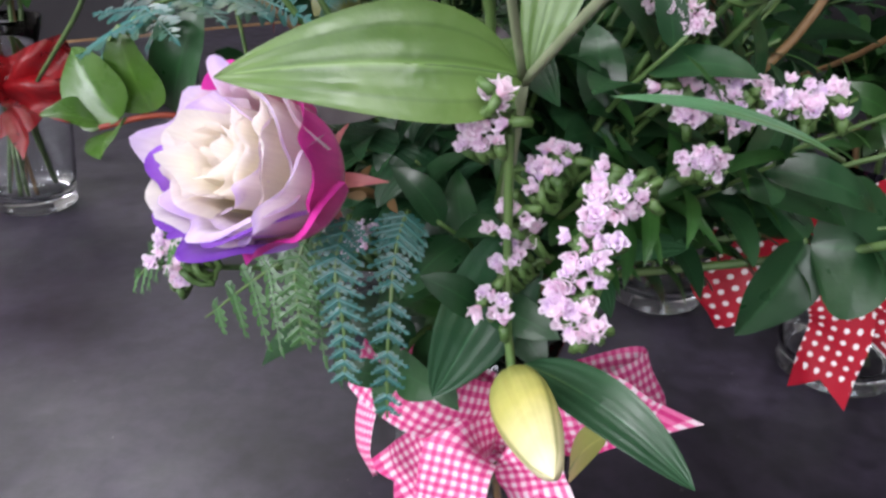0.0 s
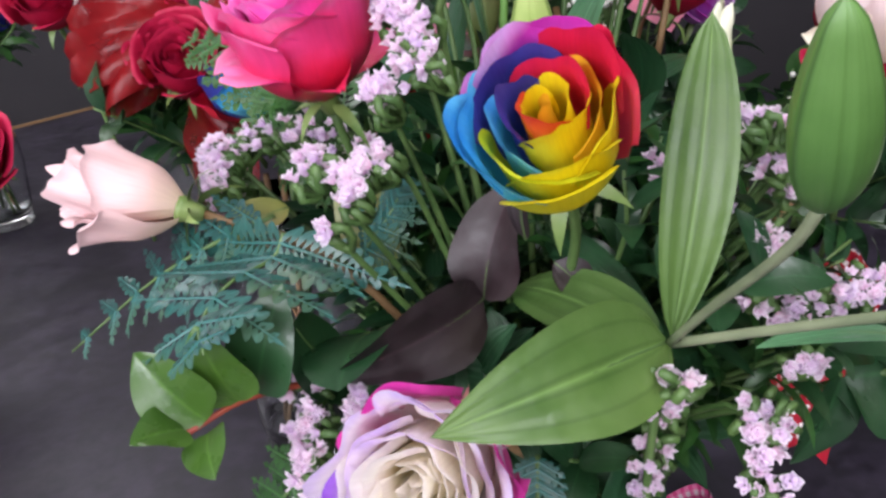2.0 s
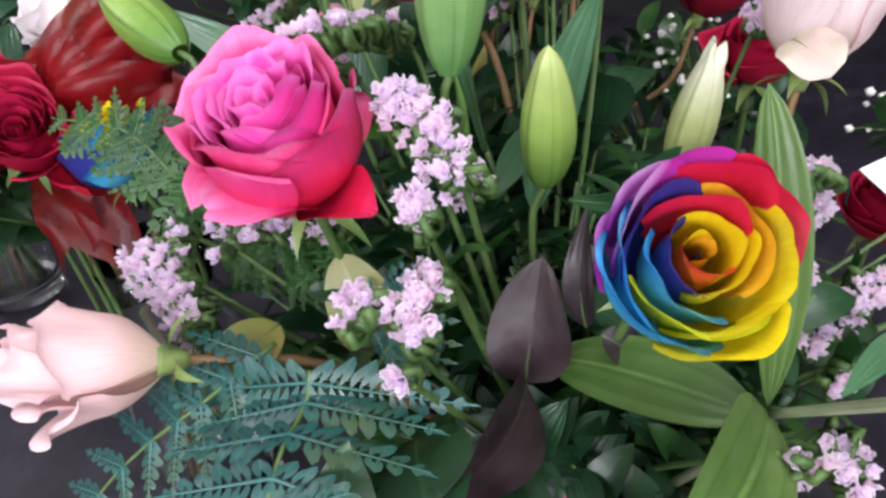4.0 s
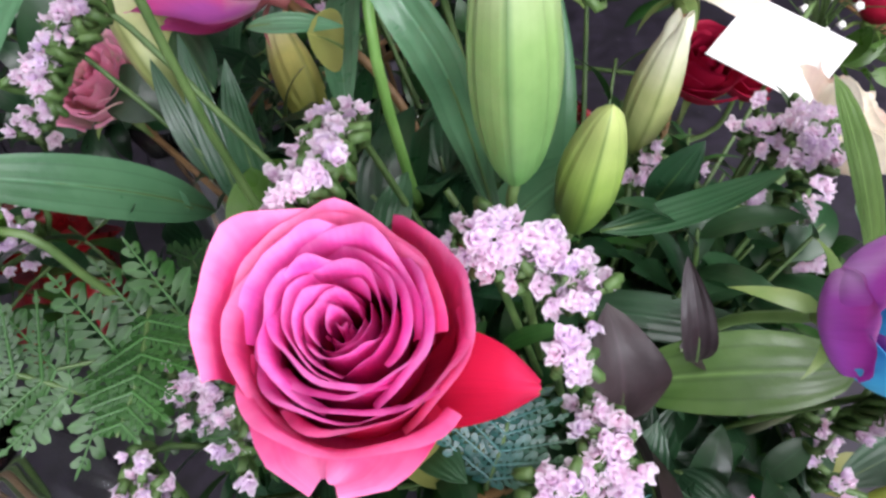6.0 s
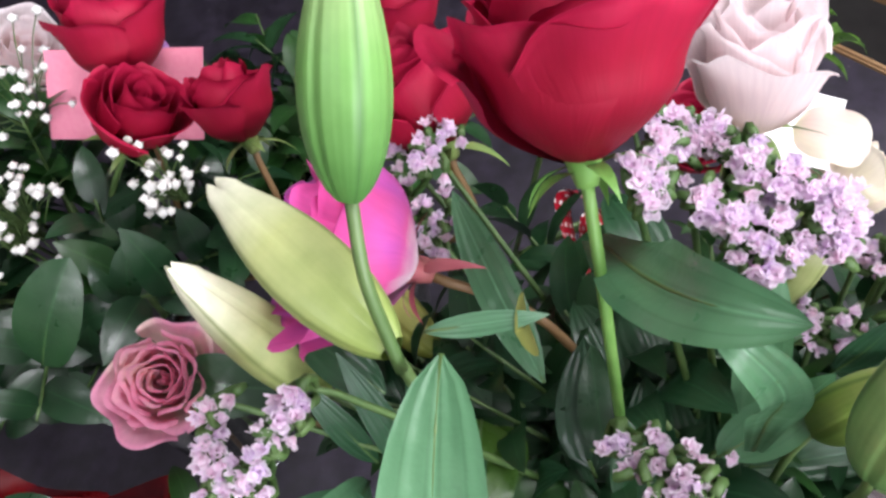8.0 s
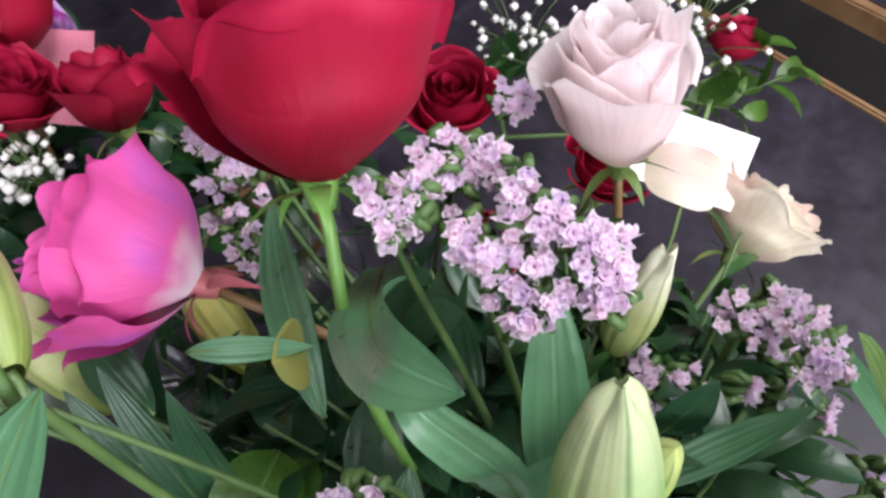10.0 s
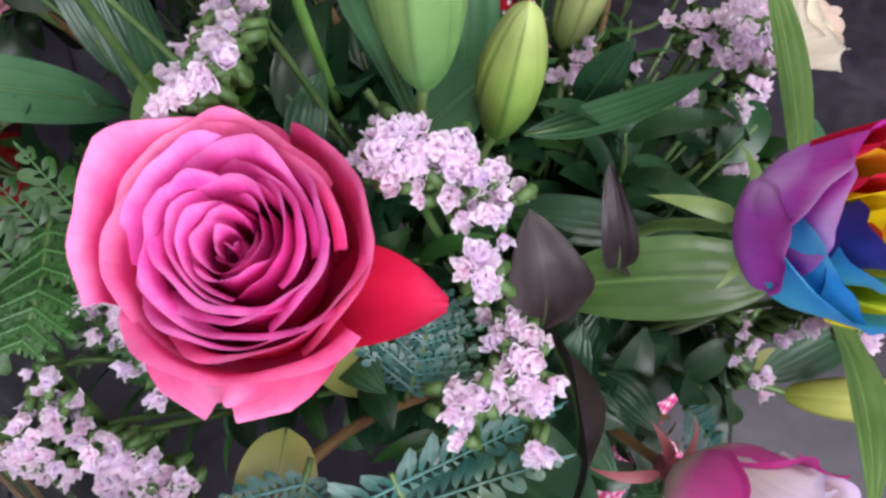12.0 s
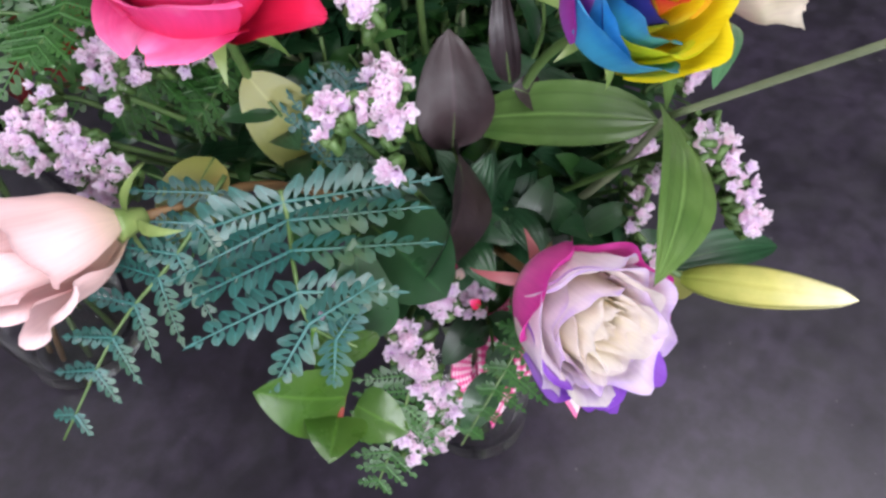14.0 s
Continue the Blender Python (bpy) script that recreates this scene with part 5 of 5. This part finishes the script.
card("gift_card", (0.179, -0.045, 0.357), V((0.196, 0.012, 0.374)) - V((0.179, -0.045, 0.357)), V((0.139, -0.025, 0.342)) - V((0.179, -0.045, 0.357)), CARD_WHITE, "blank white gift card on a pick", (-0.01, 0.06, 0.26))
card("gift_card", (0.209, 0.461, 0.396), V((0.193, 0.352, 0.390)) - V((0.209, 0.461, 0.396)), V((0.239, 0.446, 0.444)) - V((0.209, 0.461, 0.396)), CARD_PINK, "pink gift card standing in the far bouquet", (0.20, 0.42, 0.25))

# vase of this bouquet, its gingham bow
vase((-0.045, 0.060, 0.0), 0.215, 0.040, 0.052, 0.046, "clear glass vase under the bouquet", 10, 3)
bow((-0.038, 0.009, 0.184), (-0.1, -1.0, 0.25), (1, 0, -0.1), 0.036, 0.074, GINGHAM, "pink and white gingham ribbon bow tied round the vase",
    [[(-0.066, 0.014, 0.159), (-0.091, 0.022, 0.130)], [(-0.058, -0.017, 0.189), (-0.065, -0.037, 0.170)], [(-0.032, -0.017, 0.187), (-0.023, -0.026, 0.168)], [(-0.001, -0.008, 0.207), (0.027, -0.017, 0.199)]], per=0.0043, loops=1)
ribbon_end = thing("ribbon_strip", (-0.090, -0.014, 0.218), "narrow curled end of pink gingham ribbon", "ribbon")
ribbon_strip([(-0.081, 0.033, 0.198), (-0.104, 0.026, 0.185), (-0.109, 0.014, 0.161), (-0.102, 0.007, 0.145)], 0.014, (-0.3, -1.0, 0.2), GINGHAM, ribbon_end, per=0.0043, twist=0.9, notch=-0.4)

# interior greenery; its dark leaf colours also stand for shade between the stems
gseed = random.Random(21)
for k in range(96):
    a = gseed.uniform(0, 6.283)
    rr, hh = gseed.uniform(0.03, 0.125), gseed.uniform(0.25, 0.40)
    hh -= 0.35 * max(0.0, rr - 0.07)
    b = NECK + V((0.02 * math.cos(a), 0.02 * math.sin(a), 0.0))
    t = V((-0.045 + rr * math.cos(a), 0.09 + 1.15 * rr * math.sin(a), hh))
    if t.y < 0.06 and t.x < -0.03:
        t.z = min(t.z, 0.31)
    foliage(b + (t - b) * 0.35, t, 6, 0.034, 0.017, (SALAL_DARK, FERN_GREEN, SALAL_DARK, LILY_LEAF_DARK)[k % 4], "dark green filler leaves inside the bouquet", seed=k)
for k in range(74):
    t = V((gseed.uniform(-0.14, 0.10), gseed.uniform(0.0, 0.31), gseed.uniform(0.30, 0.43)))
    t.z -= 0.5 * max(0.0, abs(t.x + 0.03) - 0.06)
    if t.y < 0.07 and t.x < -0.03:
        t.z = min(t.z, 0.32)
    b = NECK + (t - NECK) * 0.45
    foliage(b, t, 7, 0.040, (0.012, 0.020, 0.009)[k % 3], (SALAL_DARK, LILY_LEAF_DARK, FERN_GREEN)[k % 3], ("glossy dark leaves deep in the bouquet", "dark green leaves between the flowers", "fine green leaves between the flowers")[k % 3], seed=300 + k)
for k in range(44):
    t = V((gseed.uniform(-0.02, 0.12), gseed.uniform(-0.04, 0.16), gseed.uniform(0.30, 0.40)))
    t.z -= 0.6 * max(0.0, t.x - 0.05)
    b = NECK + (t - NECK) * 0.40
    foliage(b, t, 8, 0.036, (0.007, 0.018, 0.006)[k % 3], (FERN_GREEN, SALAL_DARK, FERN_GREEN)[k % 3], ("fine green leaves round the statice", "dark green leaves between the flowers", "narrow fresh green leaves round the statice")[k % 3], seed=500 + k)
# heart of the bouquet: dark greens carry part of the inner shade
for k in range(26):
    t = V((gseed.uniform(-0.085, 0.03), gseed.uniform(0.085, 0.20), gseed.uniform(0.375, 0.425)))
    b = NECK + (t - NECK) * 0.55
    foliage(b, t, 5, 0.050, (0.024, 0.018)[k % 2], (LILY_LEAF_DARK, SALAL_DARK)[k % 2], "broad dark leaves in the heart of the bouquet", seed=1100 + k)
for k in range(12):
    a = gseed.uniform(0, 6.283)
    rr = gseed.uniform(0.02, 0.11)
    t = V((-0.045 + rr * math.cos(a), 0.08 + rr * math.sin(a), gseed.uniform(0.32, 0.44) - 0.4 * rr))
    stm = thing("flower_stem", t, "thin green stem between the leaves", "stem", "loose stems")
    stem_part([t, t * 0.5 + NECK * 0.5 + V((0.01, 0, 0.01)), NECK + V((0.015 * math.cos(a), 0.015 * math.sin(a), -0.03))], 0.0016, 0.0022, stm, (STEM, STEM_GREY, STEM_BROWN)[k % 3])

# ---- neighbouring bouquets ----


def breath(center, radius, n, seed):
    """Baby's breath: a cloud of tiny white blooms on hair-thin stalks."""
    ob = thing("baby_breath_sprig", center, "white baby's breath with tiny round blooms", "baby's breath", "baby's breath")
    rr = random.Random(seed)
    vs, fs, bs, bf = [], [], [], []
    c = V(center)
    for k in range(n):
        p = c + V((rr.gauss(0, radius), rr.gauss(0, radius), rr.gauss(0, radius * 0.7)))
        tube([p, (p + c) / 2 - V((0, 0, radius * 0.4)), c - V((0, 0, radius * 2))], 0.0005, 0.0006, 5, 3, vs, fs)
        s = rr.uniform(0.0022, 0.0040)
        b0 = len(bs)
        for i in range(5):
            for j in range(8):
                th, ph = math.pi * i / 4, 2 * math.pi * j / 8
                w = s * (1 + 0.25 * math.sin(3 * ph + 2 * th))
                bs.append(p + V((w * math.sin(th) * math.cos(ph), w * math.sin(th) * math.sin(ph), 0.8 * w * math.cos(th))))
        for i in range(4):
            for j in range(8):
                j2 = (j + 1) % 8
                bf.append((b0 + i * 8 + j, b0 + i * 8 + j2, b0 + (i + 1) * 8 + j2, b0 + (i + 1) * 8 + j))
    link("stalks", vs, fs, None, STEM, ob, origin=center)
    bl = link("blooms", bs, bf, None, WHITE_BUD, ob, origin=center)
    bl["kind"] = "stuff"
    return ob


def leaf_mass(at, sprigs, mats, label):
    """Uncounted far greenery: leafy sprigs (foot, tip, leaves, seed) joined into one mesh."""
    ob = thing("bouquet_foliage", at, label, "greenery", kind="stuff")
    verts, faces, uvs, which = [], [], [], []
    for k, (b, t, n, seed) in enumerate(sprigs):
        rr = random.Random(seed)
        bend = V((rr.uniform(-1, 1), rr.uniform(-1, 1), rr.uniform(-0.5, 1))) * (t - b).length * 0.12
        pts = [b, (b + t) / 2 + bend, t]
        f0 = len(faces)
        tube(pts, 0.0016, 0.0008, 8, 5, verts, faces)
        uvs += [(0.5, 0.5)] * (len(verts) - len(uvs))
        which += [len(mats)] * (len(faces) - f0)
        c, d = spline(pts, 30), (t - b).normalized()
        for q in range(n):
            p = c[int((0.2 + 0.8 * (q + 0.5) / n) * 29)]
            o = (frame_of(d, q * 2.4 + rr.uniform(-0.5, 0.5)) @ V((1, 0, 0.7))).normalized()
            up = (d + V((0, 0, 0.6)) + 0.4 * V((rr.uniform(-1, 1), rr.uniform(-1, 1), 0))).normalized()
            ll = 0.045 * rr.uniform(0.7, 1.15)
            v, f, uv = leaf_mesh(p, p + o * ll, 0.47 * ll, up, arch=0.08, hook=0.15, p=0.55, q=0.75, nu=5, nv=9, seed=seed * 9 + q)
            n0 = len(verts)
            verts += v
            uvs += uv
            faces += [tuple(n0 + i for i in g) for g in f]
            which += [k % len(mats)] * len(f)
    mass = link("leaves", verts, faces, uvs, list(mats) + [STEM], ob, origin=at)
    mass.data.polygons.foreach_set("material_index", which)
    return ob


def far_bouquet(x, y, high, spread, n, mats, seed, stems_label):
    rr = random.Random(seed)
    vase((x, y, 0.0), high * 0.6, 0.052, 0.062, 0.050, "clear glass vase with cut stems in water", 9, seed)
    sprigs = []
    for k in range(n):
        a, r = rr.uniform(0, 6.283), spread * math.sqrt(rr.uniform(0.02, 1))
        t = V((x + r * math.cos(a), y + r * math.sin(a), high - 0.45 * r + rr.uniform(-0.05, 0.02)))
        b = V((x, y, high * 0.6))
        sprigs.append((b + (t - b) * 0.25, t, 8, seed * 50 + k))
    leaf_mass((x, y, high * 0.6), sprigs, mats, stems_label)


# behind: red roses, baby's breath, pink card
far_bouquet(0.17, 0.47, 0.44, 0.17, 30, [SALAL_DARK, SALAL_DARK, FERN_GREEN], 31, "dark green leaves of the neighbouring bouquet")
for p, ax, r, h, sd in (((0.199, 0.379, 0.439), (0.45, 0.05, 0.88), 0.030, 0.056, 21), ((0.163, 0.309, 0.411), (0.4, 0.2, 0.88), 0.024, 0.045, 22), ((0.252, 0.223, 0.389), (0.4, 0.0, 0.9), 0.028, 0.05, 23), ((0.089, 0.183, 0.458), (0.3, 0.3, 0.9), 0.028, 0.052, 24)):
    rose(p, ax, r, h, one(RED), "deep red rose in the neighbouring bouquet", 0.7, 20, 0.0, (0.19, 0.42, 0.24), STEM_BROWN, SEPAL, sd, group="red roses behind")
rose((0.014, 0.334, 0.396), (-0.45, -0.30, 0.84), 0.0245, 0.040, one(MAUVE), "dusty mauve rose, slightly wilted", 0.8, 20, 0.0, (0.05, 0.30, 0.25), STEM_BROWN, SEPAL, 14, ruffle=0.5)
for k, (p, r, n) in enumerate((((0.219, 0.470, 0.432), 0.022, 40), ((0.125, 0.460, 0.407), 0.014, 16), ((0.145, 0.465, 0.407), 0.02, 40), ((0.131, 0.346, 0.427), 0.014, 18), ((0.278, 0.238, 0.361), 0.025, 30), ((0.305, 0.017, 0.357), 0.022, 40), ((0.385, -0.034, 0.287), 0.028, 60), ((0.356, 0.095, 0.314), 0.02, 40), ((0.134, 0.355, 0.422), 0.012, 16), ((0.050, 0.455, 0.455), 0.02, 26), ((0.132, 0.503, 0.429), 0.022, 46), ((0.062, 0.476, 0.416), 0.013, 24))):
    breath(p, r, n, 60 + k)
bow((-0.021, 0.425, 0.296), (-0.7, -0.2, 0.6), (0.1, 1, 0.1), 0.040, 0.075, ORGANZA, "sheer red organza ribbon bow", [[(-0.035, 0.448, 0.302), (-0.024, 0.466, 0.313)], [(-0.052, 0.413, 0.284), (-0.074, 0.425, 0.245)]], loops=4)

# a red-rose vase with a red ribbon further along the table
far_bouquet(-0.63, 0.68, 0.42, 0.15, 18, [SALAL_DARK, FERN_GREEN], 41, "dark green leaves round the red rose")
rose((-0.341, 0.273, 0.371), (0.1, -0.85, 0.45), 0.027, 0.050, one(RED), "dark red rose in a glass vase", 0.7, 22, 0.0, (-0.50, 0.50, 0.22), STEM, SEPAL, 32)
bow((-0.601, 0.627, 0.189), (0.2, -1.0, 0.2), (1, 0.1, 0), 0.045, 0.08, ORGANZA, "red ribbon bow on the far vase", [[(-0.586, 0.614, 0.157), (-0.599, 0.601, 0.124)]])
# the organza-bow vase
far_bouquet(-0.15, 0.42, 0.45, 0.15, 26, [SALAL_DARK, FERN_GREEN, LILY_LEAF_DARK], 43, "mixed green leaves of a bouquet further back")
bow((-0.190, 0.386, 0.416), (-0.3, -0.85, 0.35), (1, -0.2, 0.1), 0.045, 0.085, ORGANZA, "large sheer red organza bow", [[(-0.196, 0.368, 0.382), (-0.202, 0.348, 0.327)], [(-0.174, 0.365, 0.397), (-0.184, 0.339, 0.329)], [(-0.212, 0.400, 0.418), (-0.235, 0.408, 0.410)]], loops=4)
rose((-0.109, 0.521, 0.409), (-0.7, 0.1, 0.55), 0.036, 0.066, one(IVORY), "ivory white rose behind the pink one", 0.6, 20, 0.0, (-0.14, 0.42, 0.22), STEM, SEPAL, 35)
rose((-0.161, 0.313, 0.370), (-0.35, 0.1, 0.9), 0.030, 0.045, rainbow, "second rainbow dyed rose low behind the lilies", 0.7, 22, 2.0, (-0.12, 0.40, 0.22), STEM, SEPAL, 36)
for p, c, sd, lb in (((-0.220, 0.412, 0.407), RED, 51, "red"), ((-0.207, 0.351, 0.393), RED, 52, "red"), ((-0.311, 0.483, 0.431), RED, 53, "red"), ((-0.212, 0.366, 0.398), RED, 54, "red"), ((-0.279, 0.686, 0.354), MAGENTA, 55, "purple")):
    rose(p, (-0.1, -0.7, 0.7), 0.028, 0.042, one(c), lb + " rose in a bouquet further back", 0.7, 16, 0.0, (p[0] * 0.9, p[1] + 0.05, 0.2), STEM, SEPAL, sd, group="roses further back")

for k, t in enumerate(((0.061, 0.027, 0.344), (0.040, 0.008, 0.337), (0.057, -0.021, 0.332), (0.031, -0.039, 0.334), (0.006, -0.003, 0.334), (0.009, 0.043, 0.346), (-0.010, 0.023, 0.341), (0.099, 0.055, 0.328), (0.077, 0.164, 0.344), (0.107, 0.189, 0.346), (0.139, 0.167, 0.354))):
    b = NECK + (V(t) - NECK) * 0.35
    foliage(b, t, 14, 0.046, (0.019, 0.008)[k % 2], (SALAL_DARK, FERN_GREEN)[k % 2], ("dark green leaves between the flowers", "fine green leaves round the statice")[k % 2], seed=900 + k)
for k, t in enumerate(((-0.070, -0.006, 0.308), (-0.092, 0.000, 0.309), (-0.118, 0.012, 0.311), (-0.121, 0.008, 0.307), (-0.129, -0.008, 0.306), (-0.053, 0.035, 0.287), (-0.063, 0.036, 0.281), (-0.084, 0.020, 0.261))):
    t = V(t)
    leaf_thing(t, t + V((0.004 * math.cos(k * 2.1), 0.005 * math.sin(k * 2.1), 0.004)), 0.005, (-0.5, -0.3, 0.8), PALE if k % 2 else HOT_OUT, "small pink petal caught among the stems", "fallen_petal", "petal", arch=0.15, fold=0.2, group="fallen petals")

# polka-dot bouquet beside
far_bouquet(0.31, 0.33, 0.36, 0.15, 24, [SALAL_DARK, FERN_GREEN], 45, "green leaves of the polka-dot bouquet")
bow((0.150, 0.118, 0.232), (-0.2, -0.95, 0.2), (1, 0, 0.1), 0.036, 0.070, POLKA, "red ribbon bow with white polka dots", [[(0.173, 0.107, 0.192), (0.172, 0.107, 0.146)], [(0.181, 0.105, 0.209), (0.211, 0.102, 0.180)], [(0.131, 0.107, 0.214), (0.110, 0.110, 0.220)]], per=0.0154)
ivy = thing("ivy_sprig", (0.079, -0.007, 0.291), "grey-green ivy leaves with pale edges", "greenery")
for bb, tt, ww in (((0.085, -0.001, 0.289), (0.063, -0.001, 0.242), 0.03), ((0.087, -0.001, 0.288), (0.127, -0.002, 0.287), 0.06), ((0.085, -0.000, 0.290), (0.063, 0.008, 0.308), 0.014)):
    leaf_part("leaf", bb, tt, ww, (0.1, -0.85, 0.35), SALAL_DARK, ivy, arch=0.08, fold=0.30, p=0.34, q=0.80, ripple=0.03)
stem_part([(0.085, -0.001, 0.289), (0.071, 0.028, 0.302), (0.045, 0.056, 0.293)], 0.0014, 0.0014, ivy, STEM)
for p, c, sd in (((0.188, 0.128, 0.379), RED, 71), ((0.259, 0.014, 0.266), RED, 72), ((0.211, 0.042, 0.296), RED, 73)):
    rose(p, (-0.2, -0.2, 0.95), 0.026, 0.038, one(c), "red bloom in the bouquet beside", 0.7, 14, 0.0, (0.21, 0.17, 0.2), STEM, SEPAL, sd, group="red blooms beside")

far_bouquet(-0.62, 1.22, 0.42, 0.17, 18, [SALAL_DARK, FERN_GREEN], 47, "dark green leaves of a bouquet far along the table")
far_bouquet(-0.25, 0.95, 0.46, 0.20, 24, [SALAL_DARK, SALAL_DARK, LILY_LEAF_DARK], 48, "dark green leaves of a bouquet far along the table")
far_bouquet(0.22, 0.95, 0.46, 0.20, 24, [SALAL_DARK, FERN_GREEN, SALAL_DARK], 49, "dark green leaves of a bouquet far along the table")

far_rnd = random.Random(5)
for k in range(20):
    cx, cy = ((-0.62, 1.22), (-0.25, 0.95), (-0.63, 0.68), (0.17, 0.47), (0.22, 0.95))[k % 5]
    p = V((cx + far_rnd.uniform(-0.14, 0.14), cy + far_rnd.uniform(-0.14, 0.05), 0.44 + far_rnd.uniform(-0.10, 0.06)))
    m = (RED, DYE["navy"], MAGENTA, RED, BLUSH, DYE["blue"], DYE["purple"])[k % 7]
    rose(p, (far_rnd.uniform(-0.5, 0.5), -0.6, 0.7), 0.028, 0.042, one(m), ("red", "dark blue", "magenta", "red", "blush", "blue", "purple")[k % 7] + " rose in a bouquet along the table", 0.7, 14, 0.0, (cx, cy, 0.26), STEM, SEPAL, 80 + k, group="roses further back")

for k, (b, t) in enumerate((((0.365, -0.045, 0.218), (0.360, -0.124, 0.251)), ((0.361, -0.040, 0.216), (0.379, -0.097, 0.270)), ((0.354, -0.019, 0.240), (0.330, -0.080, 0.236)), ((0.340, 0.069, 0.272), (0.340, 0.112, 0.306)))):
    foliage(b, t, 7, 0.045, 0.018, SALAL if k < 3 else FERN_GREEN, "fresh green leaves at the far bouquet's edge", seed=700 + k)
rose((0.380, -0.069, 0.250), (0.3, -0.3, 0.9), 0.022, 0.034, one(RED), "dark red rose at the far bouquet's edge", 0.6, 14, 0.0, (0.36, 0.18, 0.2), STEM, SEPAL, 91)
